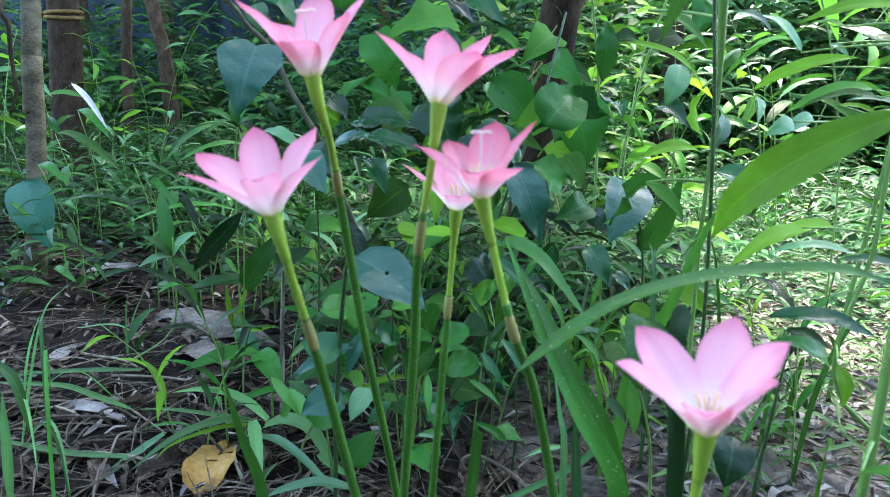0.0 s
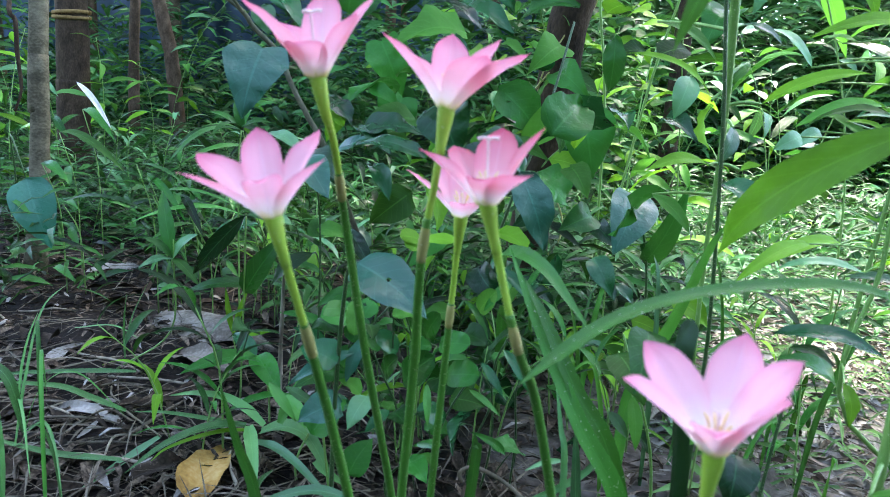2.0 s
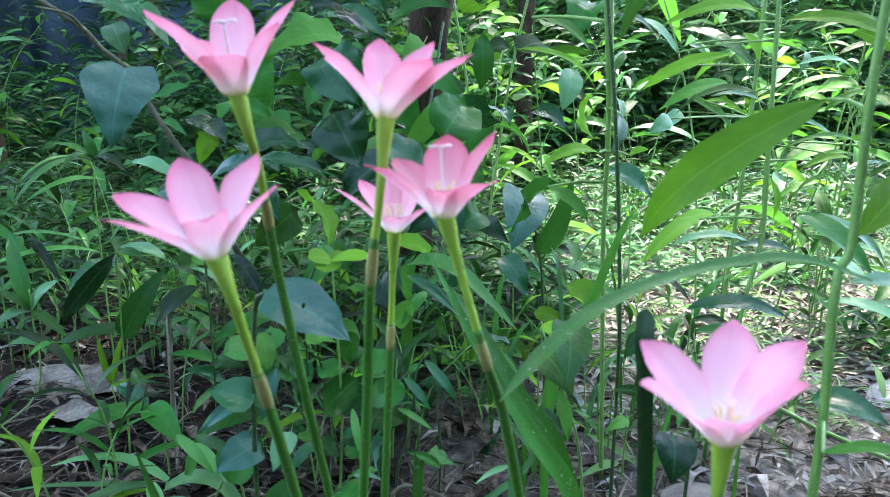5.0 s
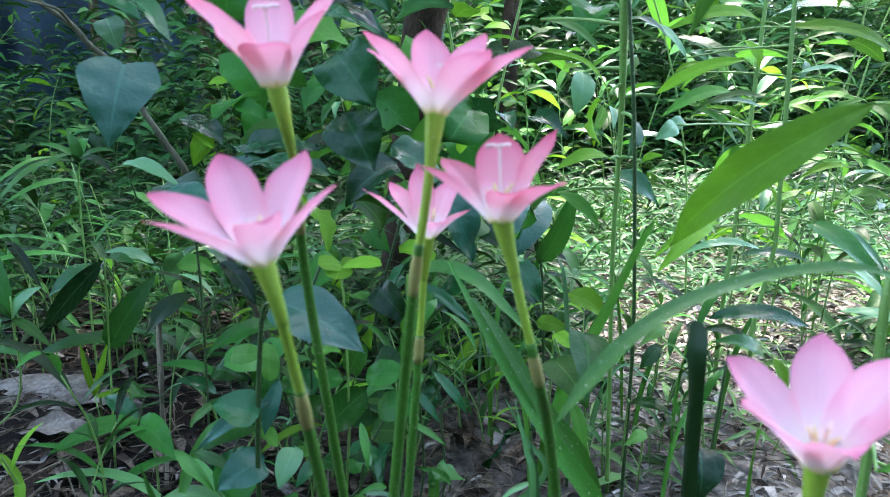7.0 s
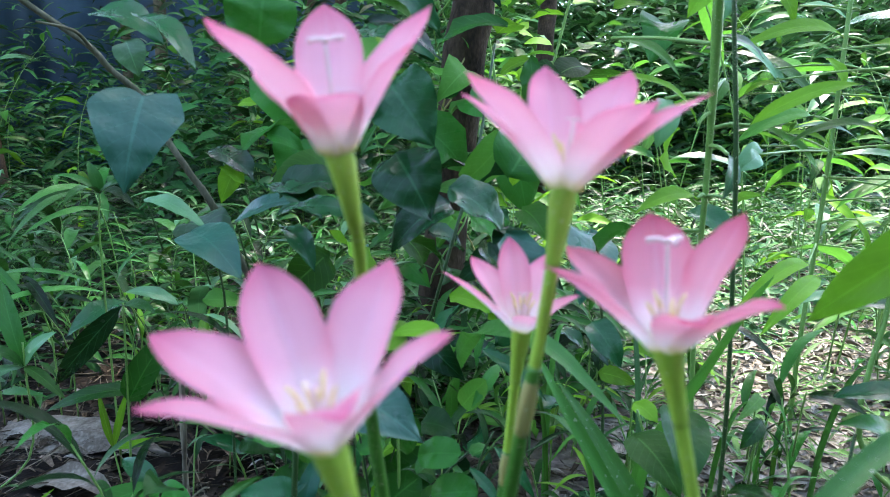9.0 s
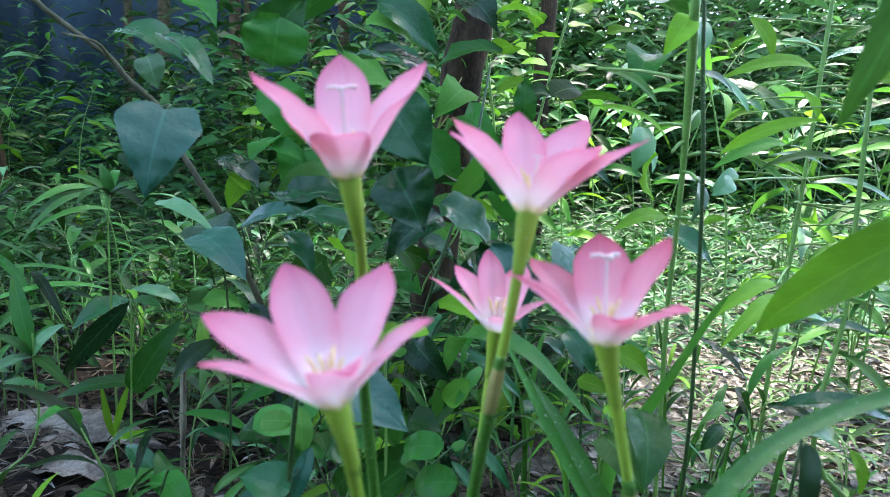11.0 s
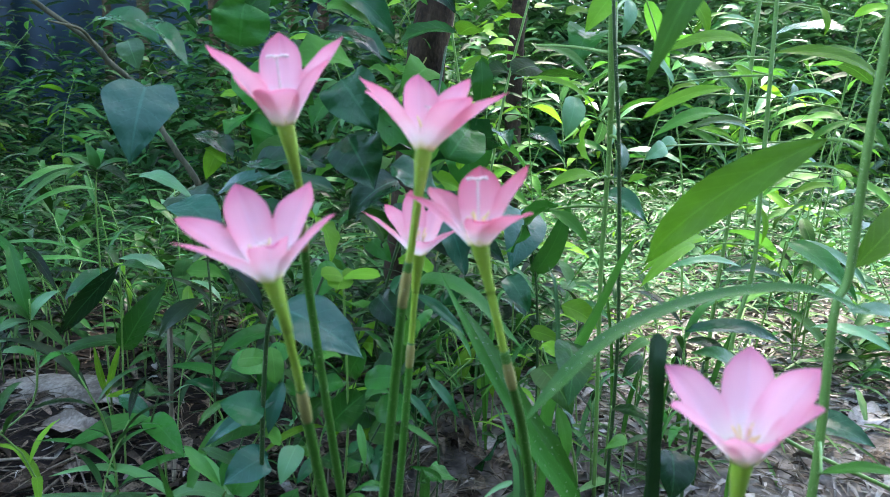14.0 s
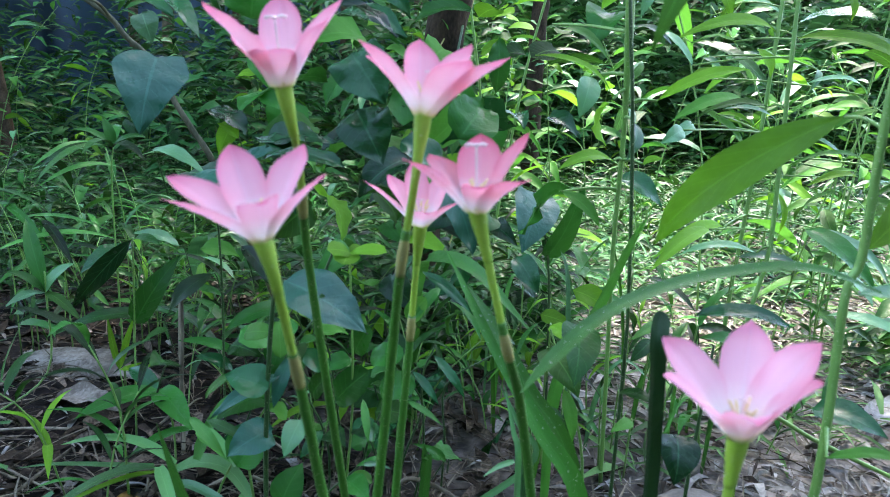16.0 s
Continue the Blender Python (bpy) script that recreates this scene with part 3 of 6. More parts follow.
blade([(0.2110, 0.3000, 0.3130), (0.1820, 0.3100, 0.3230), (0.1470, 0.3200, 0.3200), (0.1060, 0.3150, 0.3130), (0.0740, 0.3050, 0.3030), (0.0500, 0.2950, 0.2890), (0.0330, 0.2850, 0.2780)], 0.0068, "long arching grass blade hanging over the lilies", STRAP_LEAF, up=(0, -0.6, 1), profile="strap")
blade([(0.17, 0.63, 0.0), (0.1700, 0.6200, 0.1270), (0.1820, 0.6100, 0.1760), (0.1890, 0.5700, 0.2360), (0.1890, 0.5200, 0.2980), (0.1920, 0.5000, 0.3220)], 0.013, "upright pale green grass blade beside the lilies")
blade([(0.14, 0.37, 0.0), (0.128, 0.348, 0.182), (0.118, 0.332, 0.247), (0.111, 0.321, 0.282), (0.1155, 0.328, 0.299)], 0.0092, "thick dark green leaf cut off blunt", ROD_LEAF, profile="blunt", fold=0.5)
blade([(-0.105, 0.44, 0.0), (-0.1170, 0.4350, 0.1200), (-0.1290, 0.4300, 0.1660), (-0.1390, 0.4220, 0.2130)], 0.0085, "thick dark green leaf standing upright", GRASS_LEAF, fold=0.5)
blade([(0.13, 0.50, 0.0), (0.1100, 0.5000, 0.0920), (0.1050, 0.5000, 0.1350), (0.1020, 0.5000, 0.1630)], 0.009, mat=PALE_LEAF)
blade([(0.02, 0.60, 0.0), (0.1260, 0.5500, 0.1010), (0.1110, 0.5400, 0.1480), (0.0910, 0.5300, 0.1870)], 0.006, mat=PALE_LEAF)
# a tuft of grass on the soil
for pts, wide, skin in (
        (((-0.185, 0.700, 0.047), (-0.206, 0.705, 0.062), (-0.231, 0.710, 0.071), (-0.264, 0.715, 0.071), (-0.295, 0.720, 0.064)), 0.011, TUFT_LEAF),
        (((-0.204, 0.700, 0.044), (-0.222, 0.680, 0.054), (-0.245, 0.660, 0.055), (-0.272, 0.640, 0.045), (-0.298, 0.620, 0.026)), 0.0105, TUFT_LEAF),
        (((-0.201, 0.690, 0.045), (-0.222, 0.680, 0.047), (-0.249, 0.670, 0.042), (-0.274, 0.660, 0.033), (-0.285, 0.650, 0.024)), 0.006, BRIGHT_LEAF),
        (((-0.198, 0.690, 0.050), (-0.187, 0.660, 0.047), (-0.176, 0.630, 0.039), (-0.166, 0.600, 0.019)), 0.014, TUFT_LEAF),
        (((-0.186, 0.690, 0.044), (-0.158, 0.672, 0.061), (-0.131, 0.655, 0.062), (-0.112, 0.638, 0.047), (-0.099, 0.620, 0.035)), 0.017, TUFT_LEAF),
        (((-0.190, 0.680, 0.038), (-0.163, 0.658, 0.045), (-0.135, 0.635, 0.041), (-0.106, 0.612, 0.028), (-0.083, 0.590, 0.019)), 0.01, PALE_LEAF),
        (((-0.119, 0.640, 0.042), (-0.101, 0.630, 0.034), (-0.080, 0.620, 0.028)), 0.01, TUFT_LEAF),
        (((-0.207, 0.710, 0.042), (-0.242, 0.712, 0.043), (-0.277, 0.715, 0.045), (-0.306, 0.718, 0.045), (-0.336, 0.720, 0.042)), 0.006, TUFT_LEAF),
        (((-0.352, 0.740, 0.033), (-0.384, 0.730, 0.050), (-0.410, 0.720, 0.065), (-0.441, 0.710, 0.071), (-0.483, 0.700, 0.076)), 0.008, TUFT_LEAF),
        (((-0.395, 0.860, 0.030), (-0.463, 0.853, 0.028), (-0.540, 0.847, 0.022), (-0.588, 0.840, 0.016)), 0.008, TUFT_LEAF),
        (((-0.404, 0.600, 0.139), (-0.390, 0.600, 0.122), (-0.383, 0.600, 0.096), (-0.380, 0.600, 0.071)), 0.01, TUFT_LEAF),
        (((-0.346, 0.600, -0.001), (-0.350, 0.600, 0.043), (-0.357, 0.600, 0.070), (-0.366, 0.600, 0.081), (-0.378, 0.600, 0.076)), 0.0035, TUFT_LEAF),
        (((-0.434, 0.680, 0.066), (-0.432, 0.687, 0.104), (-0.427, 0.693, 0.133), (-0.421, 0.700, 0.156)), 0.0035, TUFT_LEAF),
        (((-0.319, 0.660, 0.018), (-0.380, 0.660, 0.019), (-0.427, 0.660, 0.026), (-0.455, 0.660, 0.034)), 0.008, TUFT_LEAF),
        (((-0.297, 0.700, 0.025), (-0.318, 0.677, 0.013), (-0.337, 0.653, 0.002), (-0.348, 0.630, -0.001)), 0.009, PALE_LEAF),
        (((-0.369, 0.550, 0.035), (-0.370, 0.553, 0.076), (-0.373, 0.557, 0.106), (-0.375, 0.560, 0.130)), 0.01, TUFT_LEAF),
        (((-0.158, 0.660, 0.070), (-0.151, 0.667, 0.089), (-0.135, 0.673, 0.118), (-0.116, 0.680, 0.131)), 0.012, GRASS_LEAF),
        (((-0.155, 0.660, 0.098), (-0.136, 0.640, 0.093), (-0.122, 0.620, 0.085)), 0.016, GRASS_LEAF),
        (((-0.162, 0.580, 0.027), (-0.154, 0.575, 0.053), (-0.141, 0.570, 0.071)), 0.009, TUFT_LEAF),
        (((-0.074, 0.560, 0.055), (-0.103, 0.557, 0.061), (-0.132, 0.553, 0.055), (-0.146, 0.550, 0.049)), 0.01, PALE_LEAF),
        ):
    blade(pts, wide, "light green grass blade in a low tuft", up=(0, -0.5, 1), group="grass tuft", mat=skin, fold=0.4, twist=R.uniform(-0.3, 0.3))
for pts in (((-0.4010, 0.6200, 0.0480), (-0.4000, 0.6400, 0.1090), (-0.3930, 0.6600, 0.1710), (-0.3740, 0.6800, 0.1970)), ((-0.3760, 0.6000, 0.0740), (-0.3600, 0.6000, 0.0840), (-0.3390, 0.5800, 0.0720), (-0.3170, 0.5500, 0.0410)), ((-0.4130, 0.6200, 0.1300), (-0.3810, 0.6000, 0.1040), (-0.3500, 0.5600, 0.0500)),
            ((-0.4950, 0.9000, 0.0690), (-0.4320, 0.8800, 0.0830), (-0.3860, 0.8600, 0.0720)), ((-0.3800, 0.8000, 0.0720), (-0.3800, 0.8000, 0.1150), (-0.3760, 0.8000, 0.1530)), ((-0.3760, 0.8000, 0.1010), (-0.3680, 0.8000, 0.1290), (-0.3480, 0.8000, 0.1720))):
    blade(pts, 0.0034, "thin arching grass blade at the soil's edge", up=(0, -0.4, 1), group="thin grass", mat=TUFT_LEAF)
# thin grass at the edge
for k in range(4):
    a = R.uniform(0, 6.28)
    foot = on_ground(-0.36 + R.uniform(-0.09, 0.05), 0.60 + R.uniform(-0.08, 0.12))
    far = Vector((math.cos(a), math.sin(a) * 0.7, 0)) * R.uniform(0.07, 0.20)
    top = R.uniform(0.08, 0.19)
    blade([foot, foot + far * 0.25 + Vector((0, 0, top * 0.75)), foot + far * 0.65 + Vector((0, 0, top)), foot + far * 1.15 + Vector((0, 0, top * 0.55))], R.uniform(0.003, 0.005), "thin arching grass blade at the soil's edge", up=(0, -0.3, 1), group="thin grass")


# ---- trunks ----
def trunk(points, radii, mat, label, sides=18):
    foot = Vector(points[0])
    ob = part("tree_trunk", tube(points, radii, sides, 10, foot, 0.10), mat)
    ob.location = foot
    return tagged(ob, label, "tree trunk")


trunk([(-0.865, 1.420, -0.020), (-0.853, 1.420, 0.098), (-0.849, 1.430, 0.214), (-0.849, 1.440, 0.328), (-0.853, 1.450, 0.440), (-0.853, 1.460, 0.549), (-0.853, 1.699, 3.149)], [0.0235, 0.0200, 0.0190, 0.0185, 0.0185, 0.018, 0.015], GREY_BARK, "slim grey-green sapling trunk with ringed bark")
banded = trunk([(-1.491, 2.740, -0.020), (-1.497, 2.750, 0.212), (-1.497, 2.760, 0.384), (-1.499, 2.770, 0.656), (-1.517, 2.858, 3.056)], [0.066, 0.060, 0.060, 0.058, 0.05], BARK, "brown trunk with a band round its bark")
trunk([(0.125, 1.24, -0.02), (0.137, 1.23, 0.25), (0.160, 1.2, 0.5), (0.19, 1.2, 0.9), (0.24, 1.22, 3.0)], [0.042, 0.034, 0.032, 0.030, 0.026], BARK, "brown trunk wound about with thin vines")
trunk([(0.7500, 2.6000, -0.02), (0.7550, 2.6000, 0.4950), (0.7600, 2.6000, 0.7400), (0.7720, 2.6000, 0.9790), (0.7610, 2.6000, 1.9630)], [0.035, 0.03, 0.03, 0.028, 0.025], BARK, "slim red-brown trunk among the herbs")
trunk([(-1.5700, 4.0000, -0.02), (-1.6160, 4.0000, 0.5310), (-1.6660, 4.0000, 0.7680), (-1.7190, 4.0000, 1.0850), (-1.8780, 4.0000, 2.4500)], [0.045, 0.038, 0.036, 0.034, 0.03], BARK, "leaning red-brown trunk before the blue net")
trunk([(-1.6560, 3.6000, -0.02), (-1.6460, 3.6000, 0.5100), (-1.6340, 3.6000, 0.8050), (-1.5640, 3.6000, 2.2480)], [0.03, 0.026, 0.024, 0.02], BARK, "thin dark trunk before the blue net")
bough = thing("hanging_branch", (-0.812, 1.300, 0.525), "thin dark branch hanging beside a sapling trunk", "branch")
stalk("twig", [(-0.86, 1.44, 0.72), (-0.812, 1.300, 0.525), (-0.803, 1.300, 0.492), (-0.802, 1.300, 0.433), (-0.798, 1.300, 0.373), (-0.812, 1.300, 0.332)], [0.004, 0.0042, 0.004, 0.0032, 0.002], BARK, bough, 7, "", 0.2)
for k in range(26):
    x, y = R.uniform(-4, 6), R.uniform(4.2, 8.5)
    lean = R.uniform(-0.25, 0.25)
    trunk([(x, y, 0.0), (x + lean * 0.3, y, 1.0), (x + lean, y, 4.0)], [R.uniform(0.03, 0.09), 0.045, 0.035], R.choice((BARK, GREY_BARK)), "far slender trunk in the dim wood", 10)

# a cord tied twice round the brown trunk
for k in range(2):
    z = 0.633 + 0.018 * k
    ring = [(-1.499 + 0.0625 * math.cos(a), 2.770 + 0.0625 * math.sin(a), z + 0.006 * math.sin(a + k)) for a in np.linspace(0, 6.2, 17)]
    part("cord", tube(ring, [0.007, 0.008, 0.007], 7, 3, banded.location), CORD, banded, "tan cord tied round the trunk")
# thin creepers wound about the near trunk
tendrils = thing("twining_creeper", on_ground(0.125, 1.20), "thin yellow-green creeper twined round a brown trunk", "vine")
for k in range(4):
    turns, pts = 1.3 + 0.5 * k, []
    for n in range(22):
        z = 0.02 + n * 0.042
        a = k * 1.7 + turns * n * 0.3
        out = 0.040 + 0.012 * math.sin(n * 1.3 + k)
        pts.append((0.128 + 0.066 * z + out * math.cos(a), 1.235 - 0.04 * z + out * math.sin(a), z))
    stalk("runner", pts, [0.0017, 0.0014, 0.001], HERB_STEM if k % 2 else SPATHE, tendrils, 6, steps=3)
    for n in range(6, 22, 2):
        base = Vector(pts[n])
        way = Vector((R.uniform(-1, 1), R.uniform(-1, 0.2), R.uniform(-0.3, 0.4))).normalized() * R.uniform(0.018, 0.035)
        leaf("leaf", base, base + way, way.length * 0.45, R.choice((HERB_LEAF, BRIGHT_LEAF)), tendrils, "lance", 0.1, (0, -0.7, 1), 0.2, 0.05, rows=6)

# ---- branch with heart-shaped leaves ----
branch = thing("leaning_branch", (-0.0920, 0.9000, 0.1940), "thin grey branch leaning out, a few dark heart-shaped leaves on it", "branch")
stalk("twig", [(-0.05, 0.95, 0.0), (-0.085, 0.92, 0.12), (-0.163, 0.900, 0.319), (-0.190, 0.900, 0.367), (-0.212, 0.905, 0.404), (-0.228, 0.910, 0.438), (-0.244, 0.905, 0.456), (-0.258, 0.900, 0.469), (-0.271, 0.895, 0.487), (-0.295, 0.890, 0.506), (-0.318, 0.885, 0.523), (-0.342, 0.880, 0.544)], [0.0040, 0.0036, 0.0034, 0.0032, 0.0030, 0.0026], BRANCH, branch, 8, "grey bark", 0.25)
stalk("twig", [(-0.271, 0.895, 0.487), (-0.276, 0.860, 0.499), (-0.297, 0.830, 0.502)], [0.0022, 0.0016, 0.001], BRANCH, branch, 7, "grey bark", 0.2)
leaf("leaf", (-0.170, 0.622, 0.428), (-0.1795, 0.596, 0.369), 0.056, BLUE_LEAF, branch, "heart", 0.10, (0.05, -1, 0.5), 0.12, 0.10, "dark blue-green heart-shaped leaf", 16, 4, 0.10)
stalk("petiole", [(-0.2330, 0.9200, 0.4400), (-0.19, 0.75, 0.437), (-0.170, 0.624, 0.428)], [0.0012, 0.001], DARK_STEM, branch, 6)
leaf("leaf", (-0.2200, 0.7200, 0.4930), (-0.1700, 0.7000, 0.4690), 0.035, DARK_LEAF, branch, "ovate", 0.15, (0, -0.6, 1), 0.2, 0.12)
leaf("leaf", (-0.1820, 0.6800, 0.4850), (-0.1400, 0.6400, 0.4460), 0.026, DARK_LEAF, branch, "ovate", 0.12, (0.3, -0.6, 1), 0.2, 0.12)
leaf("leaf", (-0.2070, 0.7500, 0.4770), (-0.1970, 0.7400, 0.4490), 0.025, PALE_LEAF, branch, "ovate", 0.1, (0, -1, 0.6), 0.2, 0.12)

# ---- vine about the trunk ----
vine = thing("climbing_vine", on_ground(0.10, 1.05), "dark climbing vine with broad pointed leaves about a trunk", "vine")
stalk("vine_stem", [(0.10, 1.05, 0.0), (0.04, 0.90, 0.12), (0.06, 0.84, 0.26), (0.10, 0.86, 0.38), (0.13, 0.90, 0.50)], [0.0025, 0.002, 0.0018, 0.0014], DARK_STEM, vine, 8)
stalk("vine_stem", [(0.10, 1.05, 0.0), (-0.03, 0.80, 0.12), (-0.05, 0.70, 0.20), (-0.03, 0.68, 0.27)], [0.0022, 0.0016, 0.0014, 0.0012], DARK_STEM, vine, 8)
for base, tip, w, mat, prof, up in (
        ((-0.0210, 0.5800, 0.4350), (0.0040, 0.5600, 0.3960), 0.044, DARK_LEAF, "ovate", (-0.4, -1, 0.4)),
        ((-0.0170, 0.5800, 0.3920), (0.0020, 0.5600, 0.3520), 0.044, DARK_LEAF, "ovate", (-0.3, -1, 0.6)),
        ((0.0200, 0.6000, 0.3680), (0.0610, 0.6000, 0.3300), 0.038, DARK_LEAF, "ovate", (0.3, -0.8, 1)),
        ((0.0510, 0.5700, 0.3420), (0.0740, 0.5600, 0.2810), 0.032, BLUE_LEAF, "ovate", (0.2, -1, 0.4)),
        ((0.0620, 0.6000, 0.3420), (0.0540, 0.5800, 0.3130), 0.022, DARK_LEAF, "ovate", (-0.3, -1, 0.4)),
        ((-0.0940, 0.6400, 0.3500), (-0.0210, 0.6000, 0.3430), 0.036, DARK_LEAF, "lance", (0, -0.5, 1)),
        ((-0.0930, 0.7000, 0.3590), (-0.0300, 0.6800, 0.3620), 0.04, DARK_LEAF, "ovate", (0, -0.5, 1)),
        ((-0.0310, 0.6200, 0.4750), (0.0160, 0.6000, 0.4500), 0.030, DARK_LEAF, "lance", (0.2, -0.7, 1)),
        ((-0.0980, 0.6200, 0.4610), (-0.0930, 0.6200, 0.4940), 0.045, VINE_LEAF, "round", (0, -1, 0.3)),
        ((-0.1180, 0.7500, 0.4780), (-0.0750, 0.7500, 0.5330), 0.05, VINE_LEAF, "ovate", (0, -1, 0.3)),
        ((-0.1590, 0.8200, 0.3910), (-0.1180, 0.8000, 0.3620), 0.035, DARK_LEAF, "ovate", (0.3, -0.6, 1)),
        ((-0.1360, 0.8300, 0.3770), (-0.1510, 0.8200, 0.3420), 0.022, BRIGHT_LEAF, "ovate", (0, -1, 0.2)),
        ((-0.1880, 0.8500, 0.3200), (-0.1350, 0.8000, 0.2990), 0.05, PALE_LEAF, "ovate", (0, -0.7, 1)),
        ((-0.1030, 0.7200, 0.3640), (-0.0610, 0.6600, 0.3400), 0.04, DARK_LEAF, "lance", (0, -0.5, 1)),
        ((0.1540, 0.9500, 0.4020), (0.1760, 0.9300, 0.3110), 0.075, VINE_LEAF, "ovate", (0, -1, 0.5)),
        ((0.2010, 1.0000, 0.4980), (0.2000, 1.0000, 0.4230), 0.05, VINE_LEAF, "lance", (0, -1, 0.3)),
        ((0.1010, 0.9000, 0.3150), (0.1440, 0.9000, 0.2730), 0.06, VINE_LEAF, "ovate", (0.2, -0.7, 1)),
        ((-0.1140, 1.0000, 0.4720), (-0.0810, 1.0000, 0.3980), 0.06, VINE_LEAF, "heart", (0, -1, 0.4)),
        ((-0.0770, 0.9500, 0.3980), (-0.0950, 0.9500, 0.3420), 0.055, VINE_LEAF, "heart", (0, -1, 0.4)),
        ((-0.0270, 0.9000, 0.5030), (0.0540, 0.8500, 0.4750), 0.05, DARK_LEAF, "ovate", (0.2, -0.7, 1)),
        ((0.0020, 0.9000, 0.4680), (0.0470, 0.8500, 0.4710), 0.03, VINE_LEAF, "ovate", (0.2, -0.7, 1)),
        ((0.0900, 0.7000, 0.3700), (0.1240, 0.7500, 0.4010), 0.055, VINE_LEAF, "ovate", (0, -1, 0.4)),
        ((0.1220, 0.6000, 0.2720), (0.1370, 0.5800, 0.2430), 0.022, DARK_LEAF, "ovate", (0, -1, 0.3)),
        ):
    leaf("leaf", base, tip, w, mat, vine, prof, 0.14, up, 0.22, 0.22, rows=14, cols=3, notch=0.08 if prof == "heart" else 0.0)
for k in range(170):
    x, y = R.gauss(0.08, 0.115), R.uniform(0.70, 1.15)
    z = R.uniform(0.04, 0.85) if k < 140 else R.uniform(0.05, 0.42)
    a, size = R.uniform(0, 6.28), R.uniform(0.040, 0.085)
    way = Vector((math.cos(a), math.sin(a) * 0.7 - 0.35, R.uniform(-0.9, -0.1))).normalized()
    base = Vector((x, y, z))
    leaf("leaf", base, base + way * size, size * R.uniform(0.45, 0.7), R.choice((DARK_LEAF, DARK_LEAF, VINE_LEAF, VINE_LEAF, HERB_LEAF, HERB_LEAF, BRIGHT_LEAF)), vine, R.choice(("ovate", "ovate", "lance", "heart")), 0.18, (R.uniform(-0.9, 0.9), R.uniform(-1.2, 0.3), 0.8), 0.32, 0.22, rows=8)

bright_vine = thing("climbing_vine", on_ground(0.30, 1.45), "vine with rounded yellow-green leaves tinted for sunlight", "vine")
stalk("vine_stem", [on_ground(0.30, 1.45), (0.28, 1.42, 0.4), (0.24, 1.4, 0.7), (0.30, 1.4, 1.0)], [0.003, 0.0025, 0.002], HERB_STEM, bright_vine, 6)
stalk("vine_stem", [on_ground(0.30, 1.45), (0.36, 1.42, 0.45), (0.42, 1.4, 0.75), (0.40, 1.4, 1.0)], [0.003, 0.0025, 0.002], HERB_STEM, bright_vine, 6)
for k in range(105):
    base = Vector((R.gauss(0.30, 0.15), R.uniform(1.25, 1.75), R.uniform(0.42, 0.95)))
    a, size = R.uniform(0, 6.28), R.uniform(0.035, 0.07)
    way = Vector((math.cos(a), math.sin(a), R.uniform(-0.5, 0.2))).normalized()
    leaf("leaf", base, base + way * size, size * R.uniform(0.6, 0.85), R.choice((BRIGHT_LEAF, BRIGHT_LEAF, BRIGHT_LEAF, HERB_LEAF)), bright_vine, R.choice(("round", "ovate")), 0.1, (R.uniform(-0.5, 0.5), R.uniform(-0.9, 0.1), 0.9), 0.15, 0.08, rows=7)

leaf_h = thing("broad_leaf_seedling", on_ground(-0.09, 0.57), "seedling with one broad dark leaf torn by insects", "plant")
stalk("stem", [on_ground(-0.09, 0.57), (-0.088, 0.56, 0.14), (-0.080, 0.545, 0.25), (-0.071, 0.536, 0.268)], [0.0022, 0.0018, 0.0014], DARK_STEM, leaf_h)
torn = leaf("leaf", (-0.071, 0.536, 0.268), (-0.013, 0.504, 0.236), 0.044, BLUE_LEAF, leaf_h, "ovate", 0.10, (0.1, -0.8, 0.9), 0.12, 0.10, "dark leaf with a chewed hole", 22, 6)
hole = bmesh.new()
hole.from_mesh(torn.data)
hole.faces.ensure_lookup_table()
bmesh.ops.delete(hole, geom=[hole.faces[k] for k in (113,)], context="FACES")
hole.to_mesh(torn.data)
hole.free()
leaf("leaf", (-0.085, 0.55, 0.18), (-0.1180, 0.5600, 0.1880), 0.03, DARK_LEAF, leaf_h, "ovate", 0.1, (-0.2, -0.7, 1))
seed2 = thing("dark_leaf_seedling", on_ground(0.25, 0.86), "seedling with a dark glossy hanging leaf", "plant")
stalk("stem", [on_ground(0.25, 0.86), (0.24, 0.85, 0.2), (0.209, 0.82, 0.306)], [0.002, 0.0016, 0.0012], DARK_STEM, seed2)
leaf("leaf", (0.209, 0.818, 0.306), (0.172, 0.748, 0.246), 0.056, BLUE_LEAF, seed2, "ovate", 0.12, (0.2, -1, 0.8), 0.15, 0.10, "", 14, 4)
leaf("leaf", (0.235, 0.85, 0.22), (0.2610, 0.8000, 0.3220), 0.03, VINE_LEAF, seed2, "ovate", 0.12, (0.2, -1, 0.8))
withered = thing("withered_stalk", on_ground(-0.198, 0.81), "upright withered pale grey-brown stalk with joints", "stalk")
stalk("stem", [on_ground(-0.198, 0.81), (-0.196, 0.815, 0.06), (-0.199, 0.82, 0.12), (-0.197, 0.825, 0.20)], [0.0022, 0.0019, 0.0016, 0.0012], STRAW, withered, 8, "", 0.3)
stalk("side_stem", [(-0.196, 0.815, 0.055), (-0.182, 0.81, 0.068), (-0.174, 0.80, 0.074)], [0.0012, 0.0008], STRAW, withered, 6)
seed3 = thing("dark_leaf_seedling", on_ground(-0.26, 0.84), "seedling with a long dark leaf hanging over litter", "plant")
stalk("stem", [on_ground(-0.26, 0.86), (-0.25, 0.84, 0.15), (-0.243, 0.822, 0.252)], [0.0013, 0.0011, 0.001], HERB_STEM, seed3)
